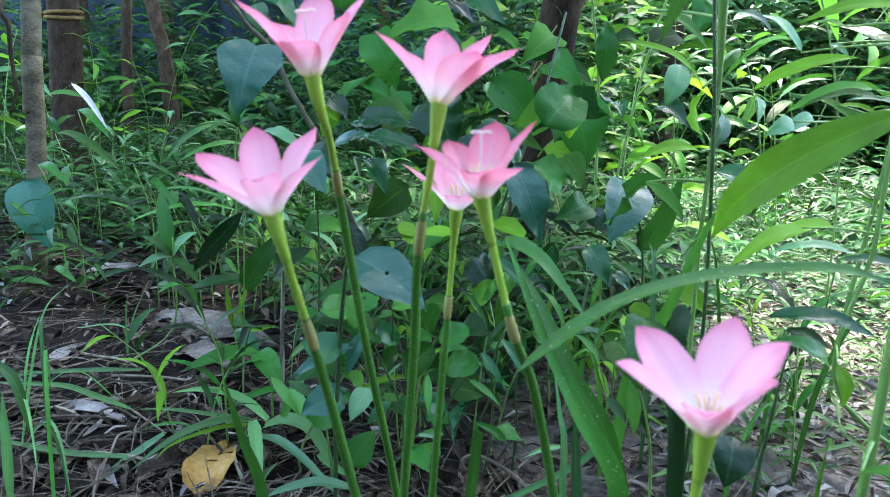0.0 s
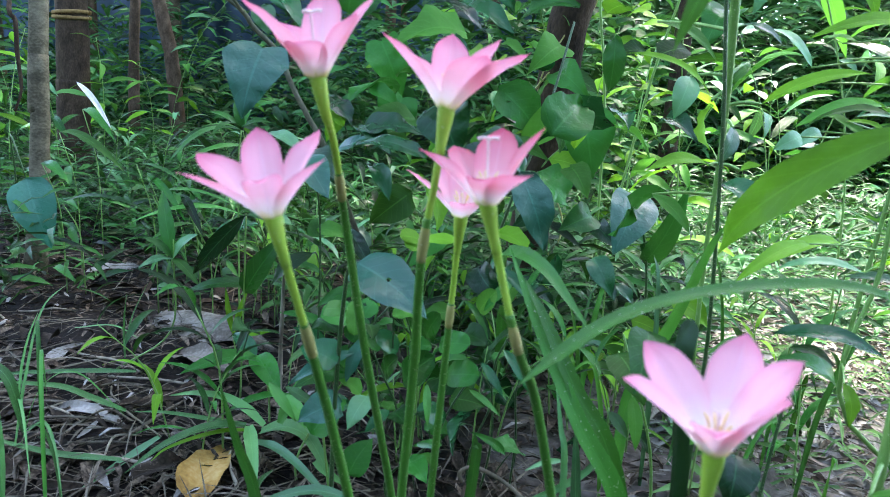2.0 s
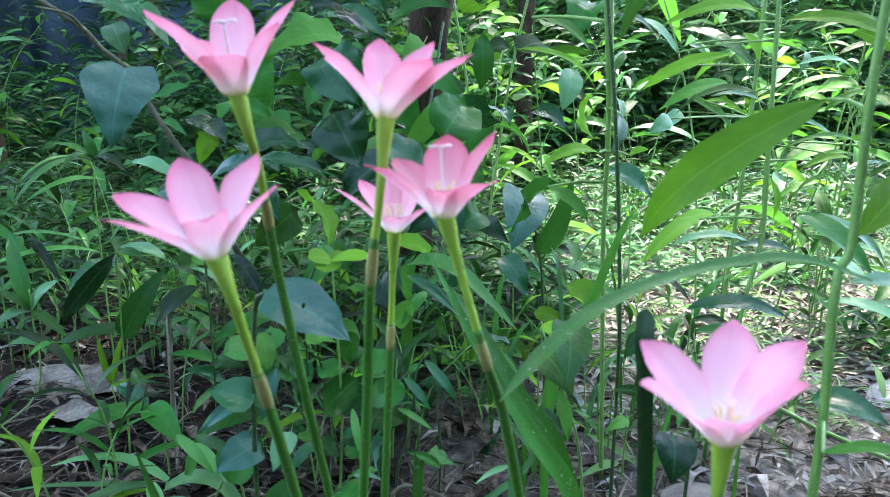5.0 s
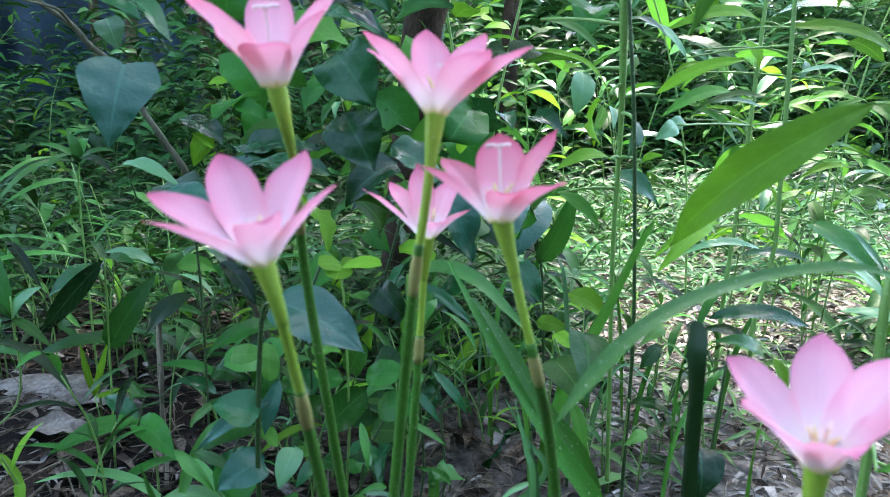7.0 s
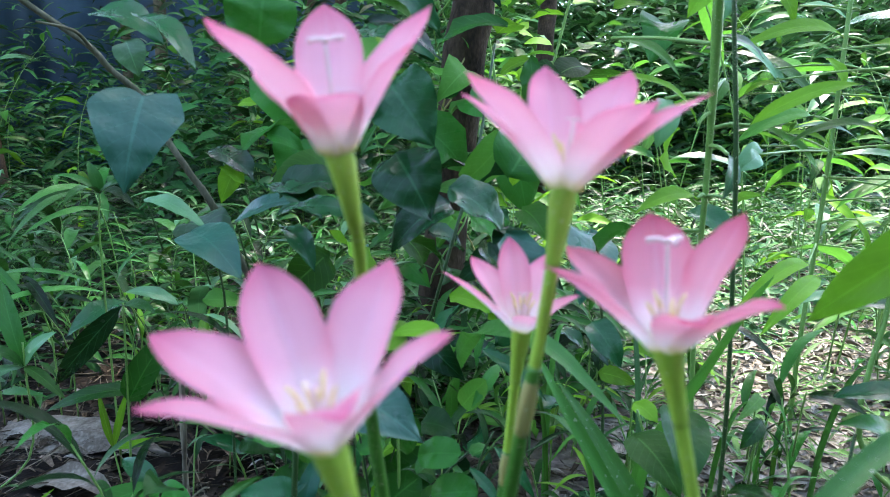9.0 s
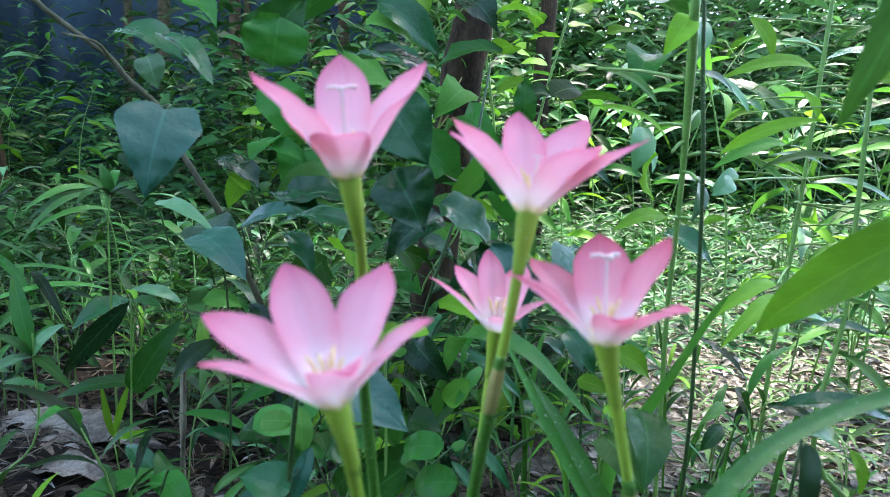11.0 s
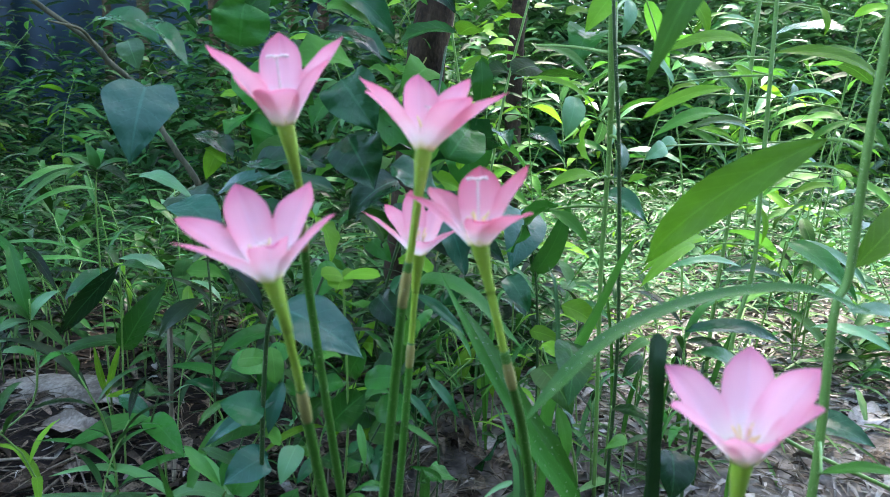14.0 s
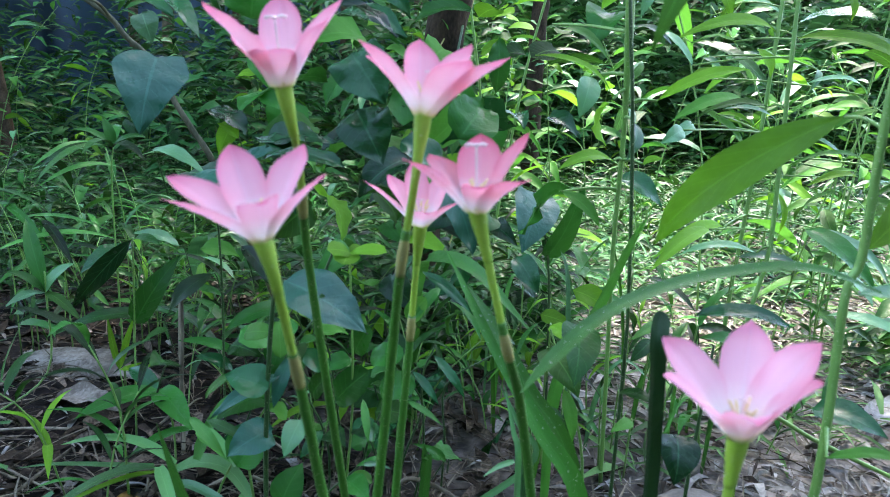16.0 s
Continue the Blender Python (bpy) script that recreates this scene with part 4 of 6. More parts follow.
leaf("leaf", (-0.243, 0.821, 0.25), (-0.320, 0.86, 0.165), 0.036, DARK_LEAF, seed3, "lance", 0.08, (0.3, -1, 0.5), 0.15, 0.08)
leaf("leaf", (-0.243, 0.821, 0.25), (-0.2060, 0.7800, 0.2510), 0.022, VINE_LEAF, seed3, "lance", 0.1, (0, -0.6, 1))
leaf("leaf", (-0.25, 0.84, 0.15), (-0.2000, 0.8500, 0.2270), 0.03, VINE_LEAF, seed3, "ovate", 0.1, (0, -1, 0.5))
seed4 = thing("dark_leaf_seedling", on_ground(-0.84, 1.33), "seedling with one broad hanging leaf beside a sapling", "plant")
stalk("stem", [on_ground(-0.84, 1.33), (-0.83, 1.32, 0.2), (-0.81, 1.28, 0.29), (-0.767, 1.250, 0.217)], [0.002, 0.0016, 0.0012], DARK_STEM, seed4)
leaf("leaf", (-0.767, 1.250, 0.217), (-0.709, 1.220, 0.099), 0.078, BLUE_LEAF, seed4, "ovate", 0.1, (0.2, -1, 0.6), 0.15, 0.08, "", 14, 4)


# ---- tall herbs ----
def tall_herb(points, radius, leaves, label, stem_mat=HERB_STEM, group="tall herbs", radii=None):
    """points: the stem from the foot up; leaves: (base, tip, width, material, profile, up)."""
    herb = thing("tall_herb", points[0], label, "plant", group)
    stalk("stem", points, radii or [radius * 1.15, radius, radius, radius * 0.8], stem_mat, herb, 10)
    for base, tip, w, mat, up in leaves:
        near = min(smooth_line(points, 8), key=lambda p: (p - Vector(base)).length)
        if (near - Vector(base)).length > 0.004:
            stalk("petiole", [near, (near + Vector(base)) / 2 + Vector((0, 0, 0.002)), base], [radius * 0.5, radius * 0.35], stem_mat, herb, 6)
        leaf("leaf", base, tip, w, mat, herb, "lance", 0.23 if mat == BIG_LEAF else 0.16, up, 0.22, 0.07, rows=14, cols=3)
    return herb


tall_herb([on_ground(0.252, 0.68), (0.2450, 0.6700, 0.1390), (0.2380, 0.6600, 0.2680), (0.2340, 0.6460, 0.3810), (0.2200, 0.6200, 0.4780), (0.2070, 0.6000, 0.5600)], 0.0036, (
    ((0.214, 0.630, 0.409), (0.133, 0.610, 0.442), 0.017, BRIGHT_LEAF, (0, -0.8, 1)),
    ((0.257, 0.630, 0.409), (0.335, 0.610, 0.438), 0.021, BRIGHT_LEAF, (0, -0.9, 0.8)),
    ((0.203, 0.660, 0.430), (0.187, 0.640, 0.392), 0.036, PALE_LEAF, (0, -1, 0.6)),
    ((0.184, 0.720, 0.483), (0.238, 0.700, 0.447), 0.025, HERB_LEAF, (0, -0.8, 1)),
    ((0.228, 0.610, 0.388), (0.212, 0.590, 0.357), 0.022, PALE_LEAF, (0.4, -1, 0.5)),
    ((0.223, 0.640, 0.354), (0.162, 0.620, 0.346), 0.024, BRIGHT_LEAF, (0, -0.7, 1)),
    ((0.182, 0.660, 0.323), (0.214, 0.640, 0.292), 0.023, HERB_LEAF, (0.2, -1, 0.5)),
    ((0.247, 0.630, 0.352), (0.257, 0.610, 0.358), 0.013, BRIGHT_LEAF, (0, -1, 0.5)),
    ((0.217, 0.620, 0.514), (0.185, 0.600, 0.480), 0.033, BRIGHT_LEAF, (-0.2, -1, 0.4)),
    ((0.243, 0.660, 0.477), (0.272, 0.640, 0.459), 0.016, PALE_LEAF, (0, -0.7, 1)),
    ((0.271, 0.700, 0.529), (0.257, 0.680, 0.488), 0.025, PALE_LEAF, (0.2, -1, 0.4)),
    ((0.253, 0.660, 0.445), (0.228, 0.640, 0.420), 0.016, HERB_LEAF, (0, -1, 0.5)),
), "tall hairy green herb with paired yellow-green leaves", radii=[0.0024, 0.0022, 0.0022, 0.0024, 0.0040, 0.0036])
tall_herb([on_ground(0.23, 0.61), (0.2250, 0.5900, 0.1690), (0.2190, 0.5800, 0.2540), (0.2020, 0.5600, 0.3860), (0.1890, 0.5500, 0.4680), (0.1780, 0.5400, 0.5420)], 0.0016, (), "slim dark green stem standing close beside a herb", DARK_STEM)
tall_herb([on_ground(0.21, 0.345), (0.2200, 0.3350, 0.1970), (0.2220, 0.3350, 0.3000), (0.2290, 0.3350, 0.3240), (0.2270, 0.3300, 0.3890), (0.2280, 0.3250, 0.4590), (0.2250, 0.3200, 0.5080)], 0.0024, (
    ((0.2290, 0.3600, 0.3950), (0.1660, 0.4400, 0.3110), 0.041, BIG_LEAF, (-0.5, -1, 0.6)),
    ((0.2360, 0.3300, 0.3910), (0.2480, 0.3000, 0.3720), 0.03, HERB_LEAF, (0.2, -0.6, 1)),
    ((0.2250, 0.3300, 0.3050), (0.2720, 0.3300, 0.2900), 0.018, PALE_LEAF, (0, -0.6, 1)),
    ((0.2020, 0.3100, 0.2260), (0.2380, 0.2900, 0.2290), 0.011, HERB_LEAF, (0, -0.6, 1)),
    ((0.2360, 0.3400, 0.3260), (0.2970, 0.3700, 0.3560), 0.03, BRIGHT_LEAF, (0, -0.8, 0.8)),
    ((0.1290, 0.3000, 0.4940), (0.0810, 0.2900, 0.4150), 0.024, HERB_LEAF, (-0.5, -1, 0.5)),
), "stout green herb with one very large spotted leaf")
tall_herb([on_ground(0.527, 0.91), (0.5250, 0.9000, 0.1350), (0.5430, 0.9000, 0.3210), (0.5600, 0.9000, 0.5720), (0.5650, 0.9000, 0.7130), (0.5620, 0.9000, 0.8480)], 0.0028, (
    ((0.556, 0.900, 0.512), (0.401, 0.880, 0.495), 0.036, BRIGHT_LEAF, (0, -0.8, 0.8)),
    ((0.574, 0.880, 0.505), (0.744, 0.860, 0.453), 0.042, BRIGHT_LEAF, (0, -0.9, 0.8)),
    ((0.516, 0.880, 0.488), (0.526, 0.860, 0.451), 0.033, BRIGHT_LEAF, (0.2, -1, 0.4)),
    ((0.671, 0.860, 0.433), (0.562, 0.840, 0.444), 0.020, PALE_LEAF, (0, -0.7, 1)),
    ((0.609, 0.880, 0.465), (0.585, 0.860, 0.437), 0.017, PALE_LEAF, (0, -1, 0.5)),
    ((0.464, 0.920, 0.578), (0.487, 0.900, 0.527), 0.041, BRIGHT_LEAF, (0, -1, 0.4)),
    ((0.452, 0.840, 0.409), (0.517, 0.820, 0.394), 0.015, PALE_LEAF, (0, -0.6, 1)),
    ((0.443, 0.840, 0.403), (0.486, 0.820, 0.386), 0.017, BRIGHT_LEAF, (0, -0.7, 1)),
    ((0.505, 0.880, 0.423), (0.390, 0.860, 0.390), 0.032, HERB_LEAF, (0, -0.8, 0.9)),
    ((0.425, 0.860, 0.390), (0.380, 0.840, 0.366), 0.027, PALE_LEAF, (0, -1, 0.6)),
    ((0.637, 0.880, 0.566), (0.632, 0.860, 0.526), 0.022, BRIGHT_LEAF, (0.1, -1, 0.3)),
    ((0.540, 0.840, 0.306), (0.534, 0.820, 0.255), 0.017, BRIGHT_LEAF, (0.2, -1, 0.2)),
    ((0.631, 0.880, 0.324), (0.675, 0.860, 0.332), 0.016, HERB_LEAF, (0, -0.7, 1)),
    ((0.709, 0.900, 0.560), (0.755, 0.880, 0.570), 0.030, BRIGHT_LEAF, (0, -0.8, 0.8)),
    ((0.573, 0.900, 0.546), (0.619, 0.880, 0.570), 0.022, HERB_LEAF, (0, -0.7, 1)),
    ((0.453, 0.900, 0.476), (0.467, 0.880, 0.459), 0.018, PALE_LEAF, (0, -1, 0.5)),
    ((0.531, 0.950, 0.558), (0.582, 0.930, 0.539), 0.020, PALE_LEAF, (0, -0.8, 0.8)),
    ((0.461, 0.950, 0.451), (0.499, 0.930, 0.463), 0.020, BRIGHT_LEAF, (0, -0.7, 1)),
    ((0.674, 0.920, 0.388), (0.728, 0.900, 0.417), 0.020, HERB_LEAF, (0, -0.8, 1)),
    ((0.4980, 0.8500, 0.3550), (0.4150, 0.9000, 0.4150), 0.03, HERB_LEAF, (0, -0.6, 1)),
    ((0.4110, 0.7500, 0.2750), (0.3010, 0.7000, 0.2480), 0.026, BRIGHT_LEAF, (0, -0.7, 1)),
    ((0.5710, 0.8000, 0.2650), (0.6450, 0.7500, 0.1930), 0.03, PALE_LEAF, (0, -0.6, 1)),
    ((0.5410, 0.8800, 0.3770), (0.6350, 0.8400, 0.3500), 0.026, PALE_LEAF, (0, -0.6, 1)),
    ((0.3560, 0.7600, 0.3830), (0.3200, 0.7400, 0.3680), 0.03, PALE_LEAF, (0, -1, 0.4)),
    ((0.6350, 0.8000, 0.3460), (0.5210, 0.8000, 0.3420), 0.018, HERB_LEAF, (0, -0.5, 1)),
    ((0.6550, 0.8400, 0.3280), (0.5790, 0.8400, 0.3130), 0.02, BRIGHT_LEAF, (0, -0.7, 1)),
), "tall herb with long lance-shaped leaves in pairs")
tall_herb([on_ground(0.60, 0.62), (0.3630, 0.6000, 0.1370), (0.3660, 0.6000, 0.2800), (0.3660, 0.6000, 0.3670), (0.3660, 0.6000, 0.4800), (0.3660, 0.6000, 0.6050)], 0.0021, (
    ((0.3620, 0.6200, 0.4070), (0.3090, 0.6600, 0.3900), 0.024, HERB_LEAF, (0, -0.5, 1)),
    ((0.3400, 0.6500, 0.4670), (0.3110, 0.6800, 0.4640), 0.02, HERB_LEAF, (0, -0.5, 1)),
    ((0.3020, 0.6000, 0.2960), (0.2270, 0.5600, 0.2660), 0.022, BRIGHT_LEAF, (0, -0.7, 1)),
    ((0.3270, 0.7000, 0.4480), (0.2950, 0.7500, 0.4860), 0.022, PALE_LEAF, (0, -0.5, 1)),
    ((0.2930, 0.5000, 0.2110), (0.2960, 0.4900, 0.1820), 0.02, BRIGHT_LEAF, (0.2, -1, 0.3)),
    ((0.3520, 0.6000, 0.2740), (0.2830, 0.6200, 0.2670), 0.018, PALE_LEAF, (0, -0.5, 1)),
), "herb with thin stem and mixed green leaves")
dark_pair = thing("dark_leaf_seedling", on_ground(-0.20, 0.78), "seedling with two dark leaves over a dead leaf", "plant")
stalk("stem", [on_ground(-0.20, 0.78), (-0.20, 0.77, 0.06), (-0.2080, 0.7500, 0.1050)], [0.0013, 0.0011, 0.001], HERB_STEM, dark_pair)
leaf("leaf", (-0.2080, 0.7500, 0.1050), (-0.2740, 0.7000, 0.0980), 0.034, VINE_LEAF, dark_pair, "lance", 0.1, (0, -0.6, 1))
leaf("leaf", (-0.2080, 0.7500, 0.1050), (-0.2430, 0.7800, 0.1190), 0.03, DARK_LEAF, dark_pair, "lance", 0.1, (0, -0.8, 1))
leaf("leaf", (-0.2080, 0.7500, 0.1050), (-0.1680, 0.7000, 0.0810), 0.028, VINE_LEAF, dark_pair, "ovate", 0.1, (0, -0.6, 1))
low_right = thing("low_herb", on_ground(0.25, 0.52), "low herb with dark blue-green leaves near the soil", "plant")
stalk("stem", [on_ground(0.25, 0.52), (0.25, 0.51, 0.10), (0.255, 0.50, 0.22)], [0.002, 0.0016, 0.001], DARK_STEM, low_right)
leaf("leaf", (0.2370, 0.5000, 0.2450), (0.3000, 0.4700, 0.2410), 0.026, DARK_LEAF, low_right, "lance", 0.15, (0, -0.6, 1))
leaf("leaf", (0.2010, 0.4500, 0.1730), (0.1910, 0.4300, 0.1460), 0.03, DARK_LEAF, low_right, "ovate", 0.15, (0, -1, 0.8))
leaf("leaf", (0.2870, 0.5000, 0.2100), (0.2410, 0.5000, 0.2270), 0.02, VINE_LEAF, low_right, "ovate", 0.15, (0, -0.6, 1))
leaf("leaf", (0.3920, 0.5500, 0.2270), (0.4380, 0.5000, 0.2130), 0.022, PALE_LEAF, low_right, "lance", 0.15, (0, -0.6, 1))
leaf("leaf", (0.3490, 0.5000, 0.1630), (0.3850, 0.4600, 0.1540), 0.03, DARK_LEAF, low_right, "ovate", 0.12, (0, -0.6, 1))
leaf("leaf", (0.1620, 0.5500, 0.2240), (0.1420, 0.5000, 0.1910), 0.034, VINE_LEAF, low_right, "ovate", 0.12, (0, -1, 0.6))


def herb_stock(tall, pairs, size, mats, seed, bare=0.18):
    """A herb for repeats: a bent stem with leaves in crossed pairs; it stands at the origin."""
    rng = random.Random(seed)
    herb = thing("tall_herb", (0, 0, 0), "tall green woodland herb with paired lance-shaped leaves", "plant", "tall herbs")
    bend = Vector((rng.uniform(-0.3, 0.3), rng.uniform(-0.3, 0.3), 0)) * tall
    pts = [Vector((0, 0, -0.01)), bend * 0.15 + Vector((0, 0, tall * 0.4)), bend * 0.5 + Vector((0, 0, tall * 0.75)), bend + Vector((0, 0, tall))]
    stalk("stem", pts, [0.0020, 0.0017, 0.0014, 0.0009], HERB_STEM, herb, 7)
    line = smooth_line(pts, 8)
    for n in range(pairs):
        p = line[int((bare + (0.98 - bare) * n / max(1, pairs - 1)) * (len(line) - 1))]
        a = n * 1.57 + rng.uniform(-0.4, 0.4)
        for side in (0, math.pi):
            long = size * rng.uniform(0.75, 1.2) * (1.1 - 0.4 * n / pairs)
            way = Vector((math.cos(a + side), math.sin(a + side), rng.uniform(-0.75, 0.45)))
            base = p + way * 0.012
            stalk("petiole", [p, base], [0.0011, 0.0009], HERB_STEM, herb, 5, steps=1)
            leaf("leaf", base, base + way.normalized() * long, long * rng.uniform(0.27, 0.40), rng.choice(mats), herb, "lance", 0.14, (rng.uniform(-0.9, 0.9), rng.uniform(-0.9, 0.9), 1), 0.22, 0.07, rows=9)
    return herb


def round_sapling(spots):
    """The litter before the sapling stays open: what would grow there grows further back."""
    return [(x, y + 0.75) if -0.78 < x / y < -0.42 and y < 1.65 else (x, y) for x, y in spots]


def spread(stocks, spots, scale=(0.8, 1.2)):
    """The first spots take the stocks themselves, the rest copies."""
    for n, (x, y) in enumerate(spots):
        m = Matrix.Translation(on_ground(x, y, -0.004)) @ pose(0, 0, 0, R.uniform(-7, 7), R.uniform(-7, 7), R.uniform(0, 360))
        size = R.uniform(*scale)
        ob = stocks[n] if n < len(stocks) else copy_thing(stocks[R.randrange(len(stocks))], m)
        ob.matrix_basis = m @ Matrix.Scale(size, 4)


herbs = [herb_stock(h, n, s, mats, 20 + k) for k, (h, n, s, mats) in enumerate((
    (0.62, 7, 0.13, (HERB_LEAF, HERB_LEAF, PALE_LEAF)), (0.50, 6, 0.125, (HERB_LEAF, BRIGHT_LEAF)), (0.75, 8, 0.14, (HERB_LEAF, PALE_LEAF)),
    (0.42, 6, 0.11, (PALE_LEAF, VINE_LEAF)), (0.55, 7, 0.12, (BRIGHT_LEAF, HERB_LEAF, BRIGHT_LEAF))))]
spots = [(R.uniform(0.42, 3.8), R.uniform(3.3, 4.6)) for k in range(72)] + [(R.uniform(0.58, 1.2), R.uniform(0.75, 1.25)) for k in range(6)] + [(R.uniform(0.5, 1.4), R.uniform(1.2, 1.9)) for k in range(5)]
spots += [(R.uniform(0.15, 0.6), R.uniform(1.7, 2.8)) for k in range(10)]
spots += [(R.uniform(-2.4, 0.0), R.uniform(2.2, 4.2)) for k in range(22)]
spread(herbs, spots)
high = [herb_stock(h, n, s, mats, 31 + k, 0.55) for k, (h, n, s, mats) in enumerate((
    (0.78, 4, 0.15, (VINE_LEAF, HERB_LEAF, PALE_LEAF)), (0.66, 4, 0.14, (PALE_LEAF, VINE_LEAF)), (0.85, 5, 0.16, (PALE_LEAF, VINE_LEAF, DARK_LEAF)), (0.60, 3, 0.15, (HERB_LEAF, VINE_LEAF, PALE_LEAF))))]
for stock in high:
    tagged(stock, "bare-stemmed woodland herb with large lance-shaped leaves above", "plant", "tall herbs")
spread(high, [(R.uniform(0.6, 1.0), R.uniform(1.2, 1.6)) for k in range(3)] + [(R.uniform(0.6, 1.7), R.uniform(1.8, 2.6)) for k in range(7)], (0.85, 1.15))


# ---- ground cover ----
def sprig_stock(tall, count, size, mats, seed):
    """A small plant of the ground cover: a bent stem with leaves one by one."""
    rng = random.Random(seed)
    sprig = thing("ground_sprig", (0, 0, 0), "small creeping plant with narrow pointed leaves", "plant", "ground cover")
    lean = Vector((rng.uniform(-0.5, 0.5), rng.uniform(-0.5, 0.5), 0)) * tall
    pts = [Vector((0, 0, -0.005)), lean * 0.3 + Vector((0, 0, tall * 0.6)), lean + Vector((0, 0, tall))]
    stalk("stem", pts, [0.0012, 0.001, 0.0006], HERB_STEM, sprig, 5, steps=3)
    line = smooth_line(pts, 6)
    for n in range(count):
        p = line[int((0.25 + 0.75 * n / max(1, count - 1)) * (len(line) - 1))]
        a = n * 2.4 + rng.uniform(-0.5, 0.5)
        long = size * rng.uniform(0.7, 1.25)
        way = Vector((math.cos(a), math.sin(a), rng.uniform(0.0, 0.7))).normalized()
        leaf("leaf", p, p + way * long, long * rng.uniform(0.18, 0.30), rng.choice(mats), sprig, "lance", 0.16, (0, -0.15, 1), 0.25, 0.05, rows=6, cols=1)
    return sprig


sprigs = [sprig_stock(t, c, s, m, 50 + k) for k, (t, c, s, m) in enumerate((
    (0.10, 6, 0.055, (COVER_LEAF,)), (0.14, 8, 0.065, (COVER_LEAF, VINE_LEAF)), (0.07, 5, 0.045, (COVER_LEAF, PALE_LEAF)), (0.17, 8, 0.07, (COVER_LEAF, BRIGHT_LEAF)), (0.12, 7, 0.05, (VINE_LEAF,))))]
spots = []
while len(spots) < 150:
    x, y = R.uniform(-1.3, 1.3), R.uniform(0.72, 2.2)
    if x < -0.1 and y < 1.15 and R.random() < 0.85:
        continue
    if -0.62 < x < -0.18 and 0.75 < y < 1.2:
        continue
    if 0.30 < x and 0.85 < y < 1.8 and R.random() < 0.75:
        continue
    if abs(x) < 0.95 * y * 0.75 + 0.1:
        spots.append((x, y))
while len(spots) < 212:
    x, y = R.uniform(-0.55, 0.7), R.uniform(0.62, 1.25)
    if abs(x) < 0.7 * y and not (-0.15 < x < 0.1 and y < 0.7) and not (x > 0.3 and y > 0.8) and not (x > 0.13 and R.random() < 0.6) and not (-0.62 < x < -0.15 and 0.75 < y < 1.2):
        spots.append((x, y))
spread(sprigs, round_sapling(spots), (0.7, 1.3))
for k in range(15):
    foot = on_ground(R.uniform(0.14, 0.42), R.uniform(0.52, 0.95))
    lean = Vector((R.uniform(-0.6, 0.6), R.uniform(-0.6, 0.3), 0)) * 0.1
    top = R.uniform(0.08, 0.24)
    blade([foot, foot + lean * 0.2 + Vector((0, 0, top * 0.6)), foot + lean * 0.7 + Vector((0, 0, top)), foot + lean * 1.5 + Vector((0, 0, top * R.uniform(0.7, 1.15)))], R.uniform(0.004, 0.009), "loose green grass blade among litter", R.choice((GRASS_LEAF, HERB_LEAF, PALE_LEAF)), (0, -0.5, 1), group="loose grass")
# bamboo-like seedlings with longer leaves
seedlings = [sprig_stock(t, c, s, m, 70 + k) for k, (t, c, s, m) in enumerate(((0.20, 7, 0.10, (COVER_LEAF,)), (0.26, 8, 0.12, (COVER_LEAF, PALE_LEAF)), (0.15, 6, 0.09, (COVER_LEAF, VINE_LEAF))))]
for stock in seedlings:
    tagged(stock, "slender seedling with long arching lance-shaped leaves", "plant", "seedlings")
spread(seedlings, round_sapling([(R.uniform(-1.15, -0.05), R.uniform(1.15, 2.1)) for k in range(44)]) + [(R.uniform(-0.35, 0.0), R.uniform(0.9, 1.3)) for k in range(8)], (0.8, 1.2))
# low round-leaved creeper at the foot of the lilies
creeper = thing("creeper", on_ground(-0.02, 0.60), "low creeper with rounded soft green leaves", "plant")
for k in range(24):
    x, y = R.gauss(-0.02, 0.055), R.uniform(0.55, 0.74)
    z = R.uniform(0.03, 0.22)
    a, size = R.uniform(0, 6.28), R.uniform(0.022, 0.036)
    base = Vector((x, y, z))
    way = Vector((math.cos(a), math.sin(a) * 0.6 - 0.3, R.uniform(-0.3, 0.4))).normalized()
    root = base + Vector((R.uniform(-0.02, 0.02), 0.025, -R.uniform(0.02, 0.05)))
    stalk("petiole", [root, root.lerp(base, 0.6) + Vector((0, 0.004, 0.006)), base], [0.0008, 0.0007, 0.0006], DARK_STEM, creeper, 5, steps=3)
    leaf("leaf", base, base + way * size, size * R.uniform(0.65, 0.9), R.choice((VINE_LEAF, VINE_LEAF, HERB_LEAF, COVER_LEAF)), creeper, R.choice(("round", "ovate", "ovate")), 0.14, (R.uniform(-0.6, 0.6), R.uniform(-1, 0), 1), 0.25, 0.14, rows=13, cols=3)
for k in range(7):
    x, y, top = R.gauss(-0.01, 0.06), R.uniform(0.58, 0.76), R.uniform(0.10, 0.22)
    stalk("runner", [on_ground(x, y), (x + R.uniform(-0.02, 0.02), y - 0.01, top * 0.4), (x + R.uniform(-0.04, 0.04), y - 0.02, top * 0.8), (x + R.uniform(-0.06, 0.06), y - 0.03, top)], [0.0013, 0.0011, 0.0009], DARK_STEM, creeper, 6, steps=4)
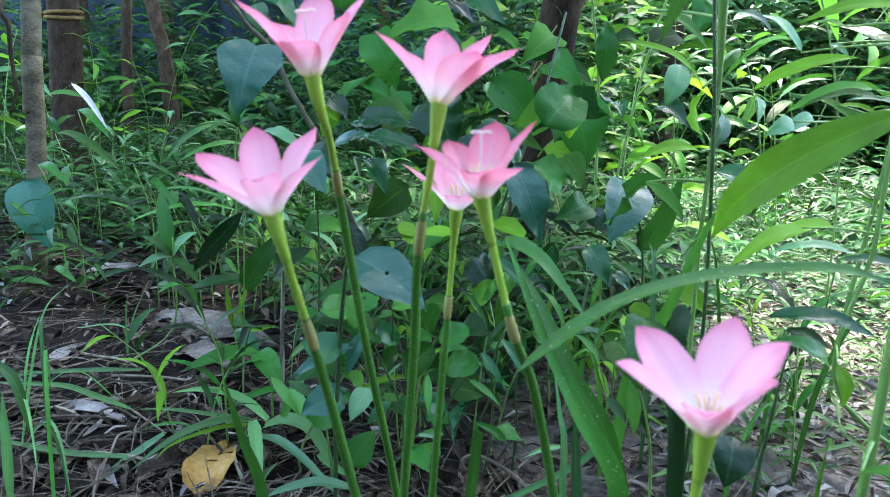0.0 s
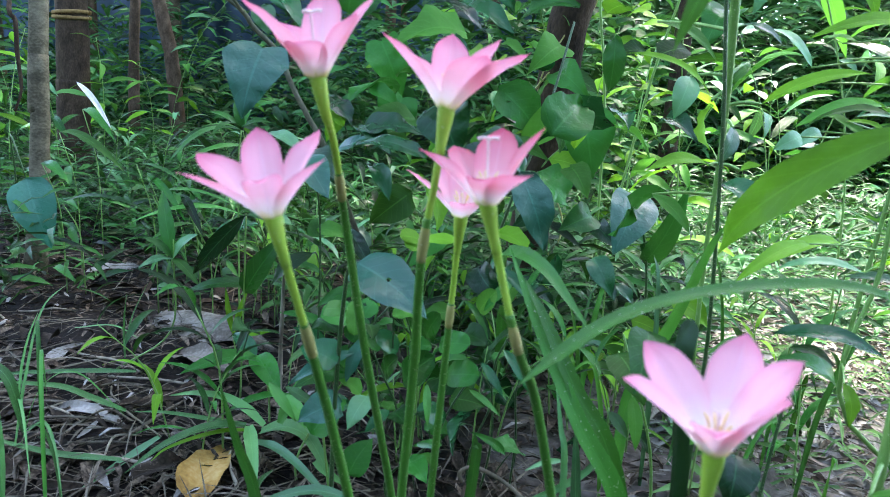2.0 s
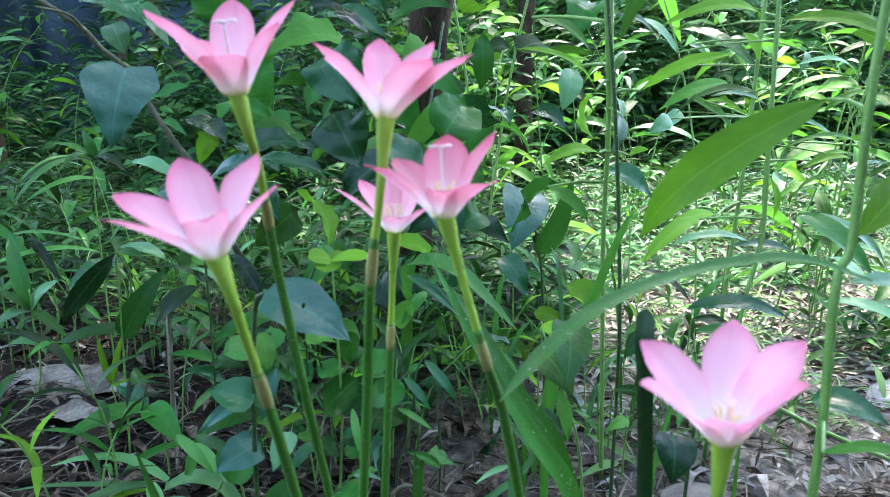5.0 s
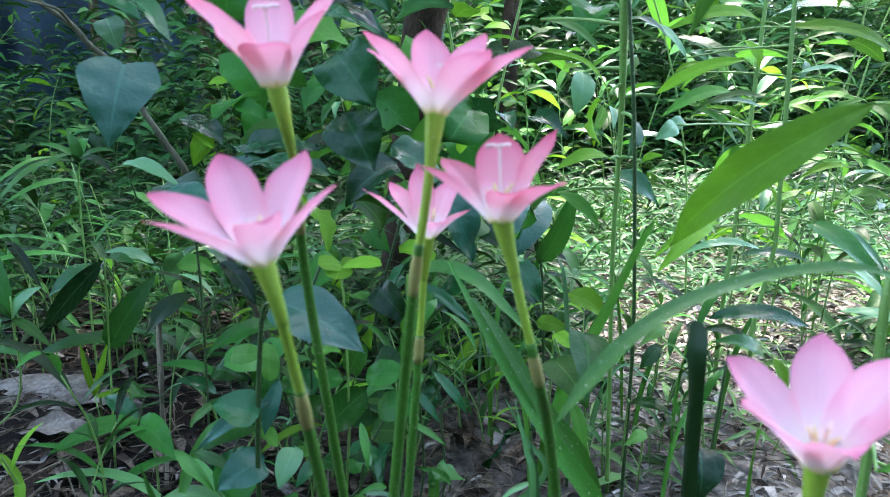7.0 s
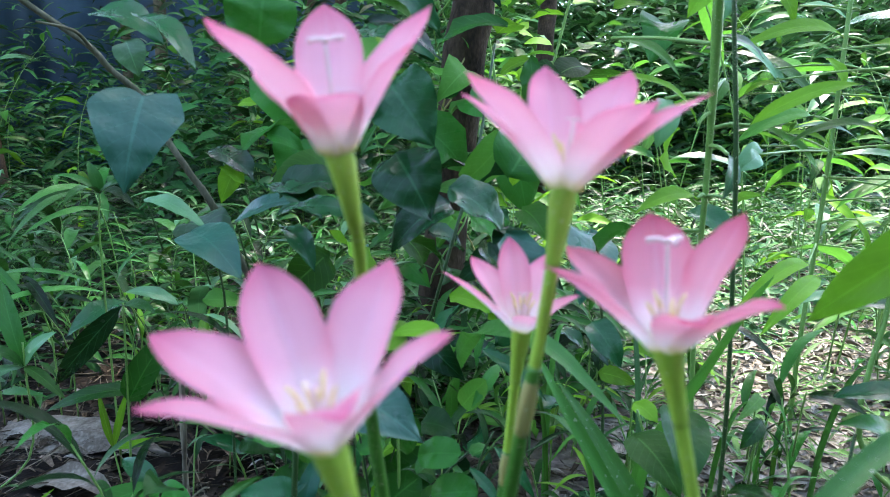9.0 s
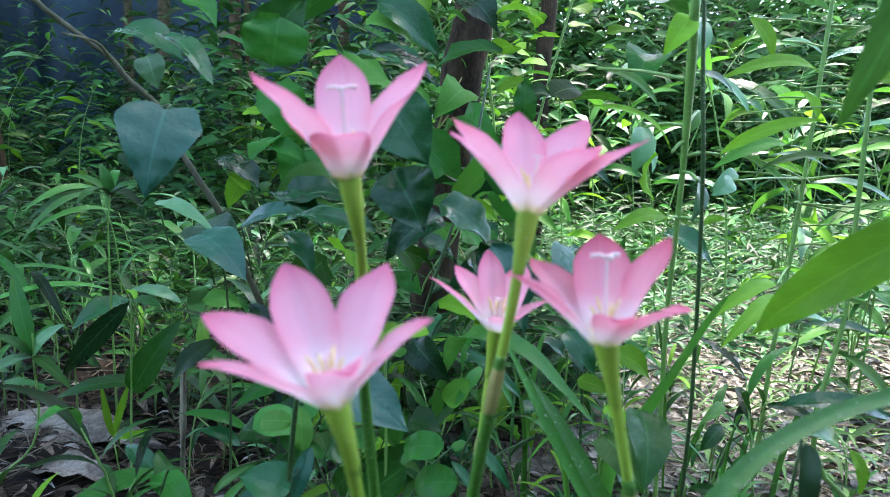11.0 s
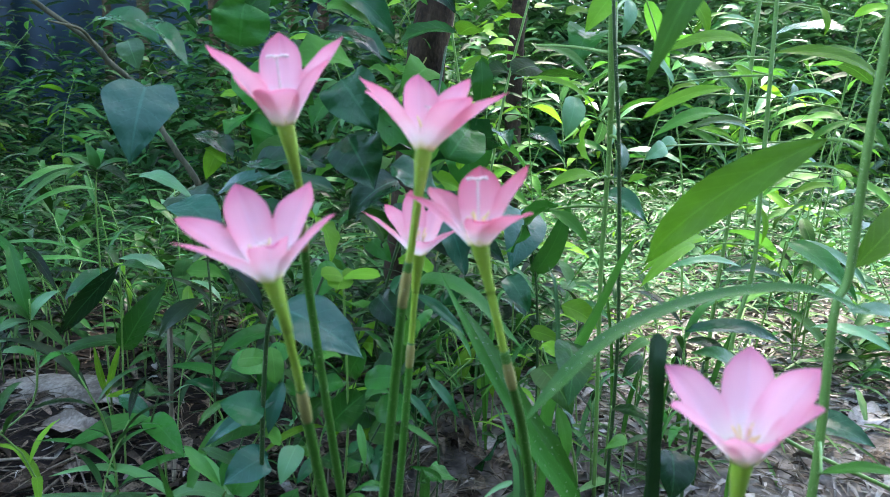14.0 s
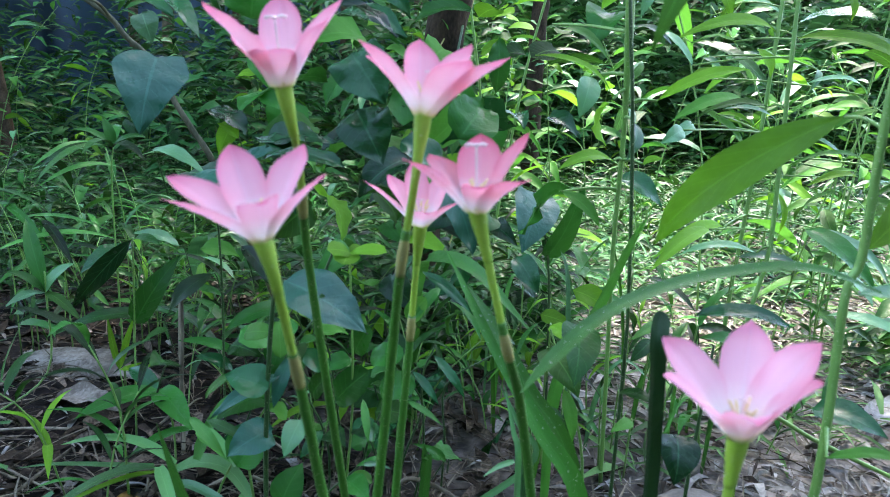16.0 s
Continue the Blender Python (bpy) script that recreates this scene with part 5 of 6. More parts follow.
for base, tip, w, mat in (
        ((0.003, 0.580, 0.164), (0.031, 0.560, 0.174), 0.025, VINE_LEAF),
        ((-0.033, 0.580, 0.155), (-0.007, 0.560, 0.188), 0.027, VINE_LEAF),
        ((-0.004, 0.590, 0.188), (0.022, 0.570, 0.196), 0.023, VINE_LEAF),
        ((-0.016, 0.600, 0.189), (-0.005, 0.580, 0.219), 0.020, VINE_LEAF),
        ((-0.107, 0.600, 0.209), (-0.084, 0.580, 0.216), 0.016, HERB_LEAF),
        ((-0.080, 0.600, 0.219), (-0.077, 0.580, 0.194), 0.016, HERB_LEAF),
        ((0.005, 0.600, 0.115), (-0.020, 0.580, 0.132), 0.020, DARK_LEAF),
        ((0.029, 0.600, 0.217), (0.041, 0.580, 0.242), 0.017, HERB_LEAF),
        ((-0.042, 0.620, 0.168), (-0.061, 0.600, 0.191), 0.019, DARK_LEAF),
        ((-0.052, 0.610, 0.147), (-0.039, 0.590, 0.174), 0.018, VINE_LEAF),
        ):
    leaf("leaf", base, tip, w, mat, creeper, "round", 0.10, (R.uniform(-0.3, 0.3), -0.9, 0.7), 0.15, 0.12, rows=16, cols=3)
for base, tip, w, mat in (
        ((-0.012, 0.560, 0.164), (-0.009, 0.540, 0.135), 0.011, GRASS_LEAF),
        ((0.023, 0.560, 0.161), (0.050, 0.540, 0.147), 0.009, GRASS_LEAF),
        ((0.037, 0.580, 0.264), (0.076, 0.560, 0.232), 0.017, DARK_LEAF),
        ((0.056, 0.600, 0.246), (0.031, 0.580, 0.223), 0.015, VINE_LEAF),
        ((0.052, 0.600, 0.185), (0.076, 0.580, 0.153), 0.015, DARK_LEAF),
        ((0.034, 0.600, 0.171), (0.054, 0.580, 0.147), 0.013, DARK_LEAF),
        ((-0.044, 0.580, 0.129), (-0.062, 0.560, 0.116), 0.017, DARK_LEAF),
        ((0.058, 0.560, 0.105), (0.026, 0.540, 0.133), 0.012, VINE_LEAF),
        ((0.004, 0.540, 0.120), (-0.020, 0.520, 0.127), 0.011, VINE_LEAF),
        ):
    leaf("leaf", base, tip, w, mat, creeper, "lance", 0.12, (0, -0.8, 0.8), 0.2, 0.1, rows=10, cols=3)
blade([on_ground(0.10, 0.50), (0.0890, 0.4600, 0.1490), (0.0840, 0.4600, 0.1790), (0.0790, 0.4700, 0.2100)], 0.005, "thin pale grass blade beside strap leaves", PALE_LEAF)
blade([on_ground(0.02, 0.50), (0.0290, 0.4900, 0.1340), (0.0280, 0.4900, 0.1470), (0.0270, 0.4900, 0.1570)], 0.008, "short bright grass blade at the lilies' foot")
for base, tip in (((0.0860, 0.4600, 0.1550), (0.0590, 0.4400, 0.1560)), ((-0.0150, 0.5000, 0.1390), (0.0030, 0.4800, 0.1440))):
    dry = blade([base, Vector(base).lerp(Vector(tip), 0.5) + Vector((0, 0, 0.002)), tip], 0.004, "low pale grass blade near the stems", PALE_LEAF)

# leafy seedlings on the litter beside the lilies
rosette = thing("leafy_seedling", on_ground(-0.14, 0.66), "seedling with mixed blue-green and light lance leaves", "plant", "seedlings on litter")
stalk("stem", [on_ground(-0.14, 0.66), (-0.135, 0.65, 0.05), (-0.0730, 0.6300, 0.1650)], [0.0014, 0.0012, 0.0008], HERB_STEM, rosette, 6)
for base, tip, w, mat, prof in (
        ((-0.077, 0.600, 0.173), (-0.133, 0.580, 0.145), 0.022, BLUE_LEAF, "lance"),
        ((-0.084, 0.570, 0.137), (-0.117, 0.550, 0.126), 0.031, BLUE_LEAF, "ovate"),
        ((-0.071, 0.610, 0.184), (-0.084, 0.590, 0.147), 0.021, BLUE_LEAF, "lance"),
        ((-0.142, 0.620, 0.146), (-0.107, 0.600, 0.179), 0.013, GRASS_LEAF, "lance"),
        ((-0.139, 0.600, 0.135), (-0.098, 0.580, 0.119), 0.015, GRASS_LEAF, "lance"),
        ((-0.149, 0.580, 0.147), (-0.120, 0.560, 0.121), 0.015, GRASS_LEAF, "lance"),
        ((-0.061, 0.560, 0.149), (-0.074, 0.540, 0.127), 0.019, PALE_LEAF, "ovate"),
        ):
    leaf("leaf", base, tip, w, mat, rosette, prof, 0.14, (0, -0.8, 0.8), 0.2, 0.16, rows=12, cols=3)
three = thing("three_leaf_seedling", on_ground(-0.12, 0.68), "thin seedling with three rounded green leaves", "plant", "seedlings on litter")
stalk("stem", [on_ground(-0.12, 0.68), (-0.12, 0.67, 0.08), (-0.0790, 0.6500, 0.1890)], [0.0011, 0.0009, 0.0007], DARK_STEM, three, 6)
for tip, w in (((-0.1140, 0.6200, 0.1960), 0.028), ((-0.0850, 0.6300, 0.1700), 0.024), ((-0.0950, 0.6600, 0.2010), 0.022), ((-0.0700, 0.6600, 0.2030), 0.02)):
    leaf("leaf", (-0.0790, 0.6500, 0.1890), tip, w, VINE_LEAF, three, "round", 0.1, (0, -0.8, 0.8), 0.15, 0.06, rows=9, cols=3)
arcs = thing("dark_leaf_seedling", on_ground(-0.10, 0.80), "seedling with long dark arching leaves over litter", "plant", "seedlings on litter")
stalk("stem", [on_ground(-0.10, 0.80), (-0.10, 0.79, 0.12), (-0.0720, 0.7600, 0.1860)], [0.0013, 0.0011, 0.0008], DARK_STEM, arcs, 6)
for base, tip, w, mat in (((-0.0720, 0.7600, 0.1860), (-0.1370, 0.7200, 0.1750), 0.034, VINE_LEAF), ((-0.1320, 0.8000, 0.1210), (-0.1970, 0.8000, 0.1410), 0.022, VINE_LEAF), ((-0.1500, 0.8400, 0.1790), (-0.2040, 0.8400, 0.1910), 0.018, VINE_LEAF),
                          ((-0.1590, 0.8000, 0.2150), (-0.2010, 0.7800, 0.1790), 0.036, COVER_LEAF), ((-0.2280, 0.8600, 0.1510), (-0.3270, 0.8400, 0.1440), 0.030, VINE_LEAF), ((-0.1390, 0.8000, 0.1050), (-0.1800, 0.8000, 0.1240), 0.026, DARK_LEAF),
                          ((-0.2180, 0.9500, 0.2190), (-0.2740, 0.9500, 0.2350), 0.03, PALE_LEAF), ((-0.1370, 0.9000, 0.2270), (-0.0970, 0.8600, 0.1820), 0.034, DARK_LEAF)):
    near = Vector(base) + Vector((0.012, 0.02, -0.05))
    stalk("petiole", [near, Vector(base) + Vector((0.004, 0.008, -0.004)), base], [0.0009, 0.0007], DARK_STEM, arcs, 5, steps=3)
    leaf("leaf", base, tip, w, mat, arcs, "lance", 0.15, (0, -0.6, 1), 0.2, 0.08, rows=12, cols=3)
pale_seedling = thing("leafy_seedling", on_ground(-0.45, 0.92), "upright seedling with long pale lance leaves", "plant", "seedlings on litter")
stalk("stem", [on_ground(-0.45, 0.92), (-0.3700, 0.9100, 0.0700), (-0.3610, 0.9000, 0.1710), (-0.3610, 0.9000, 0.1990)], [0.0014, 0.0012, 0.0009], HERB_STEM, pale_seedling, 6)
for tip, w, mat in (((-0.3950, 0.8800, 0.2040), 0.022, COVER_LEAF), ((-0.3890, 0.8600, 0.1670), 0.024, PALE_LEAF), ((-0.3280, 0.9000, 0.2080), 0.030, PALE_LEAF), ((-0.3110, 0.8600, 0.1470), 0.020, HERB_LEAF), ((-0.3950, 0.9500, 0.2550), 0.03, VINE_LEAF), ((-0.3500, 0.9300, 0.2020), 0.022, VINE_LEAF)):
    leaf("leaf", (-0.3620, 0.9000, 0.1730), tip, w, mat, pale_seedling, "lance", 0.14, (0, -0.6, 1), 0.2, 0.07, rows=12, cols=3)
blades = thing("leafy_seedling", on_ground(-0.24, 1.18), "clump of long pale grassy leaves over litter", "plant", "seedlings on litter")
for base, tip, w, mat in (((-0.5040, 1.1500, 0.2500), (-0.4130, 1.0800, 0.1870), 0.020, VINE_LEAF), ((-0.4370, 1.1200, 0.2270), (-0.3760, 1.0500, 0.1730), 0.022, VINE_LEAF), ((-0.3420, 1.1500, 0.1930), (-0.4960, 1.0500, 0.1830), 0.018, GRASS_LEAF),
                          ((-0.4160, 1.1200, 0.1800), (-0.4600, 1.0500, 0.1570), 0.018, GRASS_LEAF), ((-0.3940, 1.3000, 0.3250), (-0.4730, 1.2000, 0.2970), 0.030, GRASS_LEAF), ((-0.3690, 1.3000, 0.2900), (-0.4690, 1.2000, 0.2650), 0.024, GRASS_LEAF), ((-0.5220, 1.1500, 0.2660), (-0.4120, 1.1000, 0.2350), 0.010, GRASS_LEAF),
                          ((-0.4960, 1.1500, 0.2160), (-0.3320, 1.1000, 0.2110), 0.012, GRASS_LEAF), ((-0.3110, 1.1200, 0.1860), (-0.3700, 1.0500, 0.1610), 0.05, DARK_LEAF), ((-0.7030, 1.2500, 0.1760), (-0.5140, 1.2000, 0.1760), 0.014, COVER_LEAF), ((-0.7890, 1.4000, 0.2920), (-0.6090, 1.3000, 0.2300), 0.03, HERB_LEAF),
                          ((-0.7940, 1.5000, 0.3360), (-0.6770, 1.4000, 0.2810), 0.03, VINE_LEAF), ((-0.7380, 1.2500, 0.2470), (-0.6610, 1.2000, 0.2210), 0.03, VINE_LEAF)):
    near = on_ground(base[0] + 0.02, base[1] + 0.03)
    stalk("stem", [near, near.lerp(Vector(base), 0.6) + Vector((0.01, 0.01, 0.01)), base], [0.0013, 0.0009], HERB_STEM, blades, 5, steps=3)
    leaf("leaf", base, tip, w, mat, blades, "lance", 0.15, (0, -0.6, 1), 0.2, 0.06, rows=12, cols=2)
crown_seedling = thing("leafy_seedling", on_ground(-0.31, 1.02), "seedling with a crown of narrow arching leaves", "plant", "seedlings on litter")
stalk("stem", [on_ground(-0.31, 1.02), (-0.3080, 1.0000, 0.2780), (-0.3040, 1.0000, 0.3400)], [0.0016, 0.0013, 0.001], HERB_STEM, crown_seedling, 6)
for tip, w, mat in (((-0.3800, 0.9500, 0.3100), 0.022, VINE_LEAF), ((-0.3150, 1.0000, 0.3780), 0.022, COVER_LEAF), ((-0.3540, 1.0000, 0.3610), 0.018, COVER_LEAF), ((-0.2620, 1.0000, 0.3530), 0.022, VINE_LEAF), ((-0.3220, 0.9300, 0.3330), 0.020, COVER_LEAF), ((-0.2550, 0.9500, 0.3270), 0.022, COVER_LEAF), ((-0.3040, 1.0500, 0.3670), 0.020, VINE_LEAF), ((-0.3690, 0.9000, 0.2940), 0.018, GRASS_LEAF)):
    leaf("leaf", (-0.3040, 1.0000, 0.3400), tip, w, mat, crown_seedling, "lance", 0.18, (0, -0.5, 1), 0.22, 0.06, rows=12, cols=2)
gloss = thing("glossy_leaf_seedling", on_ground(-0.15, 0.80), "seedling with broad blue-green glossy leaves", "plant", "seedlings on litter")
stalk("stem", [on_ground(-0.15, 0.80), (-0.1480, 0.7800, 0.2670), (-0.1690, 0.7600, 0.3240)], [0.0015, 0.0012, 0.0009], DARK_STEM, gloss, 6)
for base, tip, w, mat in (((-0.1690, 0.7600, 0.3240), (-0.1240, 0.7000, 0.2920), 0.044, BLUE_LEAF), ((-0.2180, 0.8200, 0.3460), (-0.1540, 0.7600, 0.3240), 0.026, PALE_LEAF), ((-0.1340, 0.7600, 0.3300), (-0.0500, 0.7200, 0.3500), 0.034, BLUE_LEAF), ((-0.1280, 0.8000, 0.3610), (-0.1490, 0.8000, 0.3760), 0.02, BRIGHT_LEAF)):
    stalk("petiole", [Vector(base) + Vector((0.01, 0.02, -0.05)), Vector(base) + Vector((0.002, 0.006, -0.004)), base], [0.0009, 0.0007], DARK_STEM, gloss, 5, steps=3)
    leaf("leaf", base, tip, w, mat, gloss, "ovate" if w > 0.04 else "lance", 0.14, (0, -0.7, 0.9), 0.18, 0.12, rows=14, cols=3)
# light leaves between lilies and open litter
side_herb = thing("low_herb", on_ground(0.20, 0.60), "low herb with soft light green leaves beside litter", "plant")
stalk("stem", [on_ground(0.20, 0.60), (0.19, 0.595, 0.10), (0.1500, 0.5800, 0.2120)], [0.0016, 0.0013, 0.0009], HERB_STEM, side_herb, 6)
for base, tip, w, mat in (((0.1480, 0.5800, 0.1940), (0.1630, 0.5400, 0.1660), 0.036, HERB_LEAF), ((0.1580, 0.5600, 0.1650), (0.1600, 0.5400, 0.1270), 0.020, HERB_LEAF), ((0.1570, 0.6000, 0.2090), (0.1660, 0.5800, 0.2010), 0.026, BRIGHT_LEAF),
                          ((0.1350, 0.5400, 0.1590), (0.1500, 0.5300, 0.1410), 0.016, GRASS_LEAF), ((0.2600, 0.6000, 0.2060), (0.2140, 0.5600, 0.2060), 0.016, HERB_LEAF), ((0.2340, 0.5600, 0.2060), (0.2110, 0.5500, 0.1910), 0.02, VINE_LEAF),
                          ((0.3010, 0.6000, 0.2040), (0.3190, 0.5600, 0.2020), 0.022, VINE_LEAF), ((0.1980, 0.5400, 0.1680), (0.2120, 0.5000, 0.1730), 0.02, VINE_LEAF), ((0.2020, 0.5200, 0.1510), (0.1740, 0.5000, 0.1530), 0.016, HERB_LEAF),
                          ((0.1480, 0.6600, 0.2380), (0.1540, 0.6400, 0.2240), 0.018, DARK_LEAF), ((0.4330, 0.6000, 0.2550), (0.4290, 0.5400, 0.2370), 0.024, PALE_LEAF), ((0.3600, 0.6400, 0.2620), (0.4010, 0.6000, 0.2610), 0.018, PALE_LEAF),
                          ((0.4470, 0.6600, 0.2860), (0.4870, 0.6000, 0.2300), 0.030, VINE_LEAF)):
    near = Vector(base) + Vector((0.006, 0.02, -0.06))
    stalk("petiole", [near, Vector(base) + Vector((0.002, 0.006, -0.004)), base], [0.0009, 0.0007], HERB_STEM, side_herb, 5, steps=3)
    leaf("leaf", base, tip, w, mat, side_herb, "lance" if w < 0.03 else "ovate", 0.13, (0, -0.8, 0.8), 0.18, 0.08, rows=11, cols=3)
trefoil = thing("trefoil", on_ground(-0.03, 0.60), "trefoil with three round bright green leaflets", "plant")
for tip, w in (((-0.0380, 0.5500, 0.2880), 0.020), ((-0.0280, 0.5400, 0.2800), 0.020), ((0.0000, 0.5400, 0.2880), 0.016), ((-0.0130, 0.5600, 0.2870), 0.014)):
    hub = Vector((-0.0230, 0.5550, 0.2850))
    leaf("leaflet", hub, hub + (Vector(tip) - hub) * 1.15, w, BRIGHT_LEAF, trefoil, "round", 0.08, (0, -0.5, 1), 0.1, 0.03, rows=8)
stalk("stem", [on_ground(-0.03, 0.60), (-0.02, 0.57, 0.15), (-0.0230, 0.5550, 0.2850)], [0.0012, 0.001, 0.0008], HERB_STEM, trefoil, 6)
shoot = thing("shoot", on_ground(-0.29, 0.95), "small shoot with three light green pointed leaves", "plant")
stalk("stem", [on_ground(-0.29, 0.95), (-0.2980, 0.9500, 0.0570)], [0.0012, 0.001], HERB_STEM, shoot, 6)
for tip in ((-0.3090, 0.9500, 0.1270), (-0.2770, 0.9500, 0.1280), (-0.2390, 0.9400, 0.0700)):
    leaf("leaf", (-0.2980, 0.9500, 0.0570), tip, 0.014, BRIGHT_LEAF, shoot, "lance", 0.05, (0, -1, 0.3), 0.15, 0.03)
oval = thing("oval_leaf_seedling", on_ground(-0.10, 0.63), "seedling with broad dull green oval leaves", "plant")
stalk("stem", [on_ground(-0.10, 0.63), (-0.11, 0.62, 0.10)], [0.0016, 0.0012], HERB_STEM, oval, 6)
for base, tip, w in (((-0.1150, 0.6000, 0.0910), (-0.0870, 0.6200, 0.1180), 0.034), ((-0.0910, 0.6400, 0.1380), (-0.1320, 0.6000, 0.1340), 0.03), ((-0.0800, 0.6000, 0.0530), (-0.0610, 0.6200, 0.0810), 0.03), ((-0.1250, 0.6200, 0.0890), (-0.0860, 0.6200, 0.1150), 0.034), ((-0.0980, 0.6500, 0.1340), (-0.0770, 0.6600, 0.1600), 0.03)):
    leaf("leaf", base, tip, w, VINE_LEAF, oval, "ovate", 0.14, (0, -0.6, 1), 0.15, 0.08, rows=10, cols=3)

# ---- litter ----
def dead_leaf(base, tip, width, mat, label, profile="ovate", up=(0, -0.3, 1), curl=0.4, ripple=0.3, arch=0.08, rows=12, cols=3):
    foot = Vector(base)
    line = [foot.lerp(Vector(tip), n / rows) + Vector((0, 0, arch * (Vector(tip) - foot).length * math.sin(n / rows * math.pi))) for n in range(rows + 1)]
    ob = part("dead_leaf", leaf_line(line, width, up, profile, curl, ripple, cols, foot), mat)
    ob.location = foot
    return tagged(ob, label, "dead leaf")


dead_leaf((-0.508, 1.150, 0.008), (-0.255, 1.030, 0.010), 0.074, GREY_DRY_LEAF, "large curled grey-brown dead leaf on the soil", "ovate", (0.05, -0.5, 1), -0.25, 0.16, 0.06, 24, 6)
dead_leaf((-0.395, 0.985, 0.008), (-0.290, 0.930, 0.008), 0.042, GREY_DRY_LEAF, "crumpled grey dead leaf under a larger one", arch=0.08)
dead_leaf((-0.552, 0.910, 0.008), (-0.525, 1.009, 0.008), 0.022, DRY_LEAF, "narrow pale dry leaf on the soil", arch=0.05)
dead_leaf((-0.456, 0.780, 0.008), (-0.352, 0.749, 0.008), 0.02, DRY_LEAF, "curled straw-coloured dry leaf on the soil", arch=0.1)
dead_leaf((-0.303, 0.643, 0.008), (-0.259, 0.688, 0.008), 0.026, BROWN_LEAF, "long brown dry leaf on dark soil", arch=0.06)
dead_leaf((-0.373, 0.800, 0.008), (-0.318, 0.850, 0.008), 0.022, BROWN_LEAF, "flat brown dry leaf under grass", arch=0.04)
dead_leaf((-0.754, 1.412, 0.008), (-0.654, 1.483, 0.008), 0.03, DRY_LEAF, "pale dry leaf on soil behind grass", arch=0.05)
dead_leaf((-0.2320, 0.6150, 0.0060), (-0.2280, 0.7160, 0.0060), 0.045, OCHRE_LEAF, "ochre dead leaf on dark soil", arch=0.12)
dead_leaf((-0.3080, 0.6460, 0.0060), (-0.2700, 0.7040, 0.0060), 0.018, DRY_LEAF, "long greyish dry leaf on the soil", "lance")
dead_leaf((-0.6700, 1.2500, 0.3920), (-0.5850, 1.2000, 0.3150), 0.016, BLEACHED_LEAF, "bleached dry leaf caught upright in green stems", "lance", (0.3, -1, 0.3))
dead_leaf((0.3950, 0.7280, 0.0060), (0.3290, 0.6760, 0.0060), 0.04, GREY_DRY_LEAF, "round brownish dead leaf on the soil", "round")
dead_leaf((0.6610, 0.7760, 0.0060), (0.7620, 0.8160, 0.0060), 0.04, DRY_LEAF, "pale dead leaf on sunlit soil", "round")
dry_stick = part("dry_twig", tube([(-0.2, 0.82, 0.0), (-0.198, 0.815, 0.08), (-0.192, 0.80, 0.14), (-0.19, 0.795, 0.2)], [0.0022, 0.0024, 0.0018, 0.0016], 8, 5), TWIG)
tagged(dry_stick, "thin upright dry grey stem in the soil", "twig")
curl_root = part("dry_root", tube([(0.025, 0.60, 0.055), (0.022, 0.598, 0.065), (0.034, 0.60, 0.070), (0.055, 0.60, 0.062), (0.075, 0.595, 0.05), (0.10, 0.58, 0.03), (0.135, 0.56, 0.0)], [0.0018, 0.002, 0.002, 0.0012], 7, 5), TWIG)
tagged(curl_root, "curved pale dry root on the soil", "twig")
pebble = bmesh.new()
bmesh.ops.create_icosphere(pebble, subdivisions=3, radius=0.03)
for v in pebble.verts:
    v.co = Vector((v.co.x * 1.3, v.co.y, v.co.z * 0.55)) * (1 + 0.25 * noise.noise(v.co * 40))
stone = part("stone", pebble, STONE)
stone.location = on_ground(0.33, 0.62, 0.004)
tagged(stone, "flat earthy stone half sunk in the soil", "stone")

litter, pale_litter = Heap(), Heap()
shapes = [litter.template(3, p, f, a) for p, f, a in (("lance", 1.5, 0.12), ("ovate", 1.0, 0.2), ("lance", 0.5, -0.05), ("ovate", 2.0, 0.1))]
for k in range(17000):
    y = 0.45 + 3.0 * R.random() ** 1.5
    x = R.uniform(-0.85, 0.95) * (y + 0.25)
    a = R.uniform(0, 6.28)
    way = np.array((math.cos(a), math.sin(a), R.uniform(-0.12, 0.25)))
    up = np.array((R.uniform(-0.5, 0.5), R.uniform(-0.5, 0.5), 1.0))
    long = R.uniform(0.008, 0.042)
    # Pale litter gathers on the open floor, its colour adding to the sun's brightness.
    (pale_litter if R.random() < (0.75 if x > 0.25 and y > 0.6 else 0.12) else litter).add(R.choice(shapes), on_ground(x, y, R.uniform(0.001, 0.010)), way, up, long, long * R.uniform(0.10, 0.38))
# More pale pieces there, to lighten the sun patch further.
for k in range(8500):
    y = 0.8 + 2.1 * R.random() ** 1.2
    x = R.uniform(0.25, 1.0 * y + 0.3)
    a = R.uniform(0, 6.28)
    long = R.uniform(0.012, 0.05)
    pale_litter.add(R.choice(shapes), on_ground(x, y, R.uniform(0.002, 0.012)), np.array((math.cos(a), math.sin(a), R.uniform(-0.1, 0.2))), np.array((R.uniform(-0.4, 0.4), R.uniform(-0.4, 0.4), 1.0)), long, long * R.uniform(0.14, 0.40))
for k in range(1500):
    y = 0.5 + 1.6 * R.random()
    x = R.uniform(-0.85, 0.2) * (y + 0.25)
    a, long = R.uniform(0, 6.28), R.uniform(0.025, 0.06)
    litter.add(R.choice(shapes), on_ground(x, y, R.uniform(0.002, 0.012)), np.array((math.cos(a), math.sin(a), R.uniform(-0.1, 0.25))), np.array((R.uniform(-0.5, 0.5), R.uniform(-0.5, 0.5), 1.0)), long, long * R.uniform(0.14, 0.45))
wide = random.Random(77)
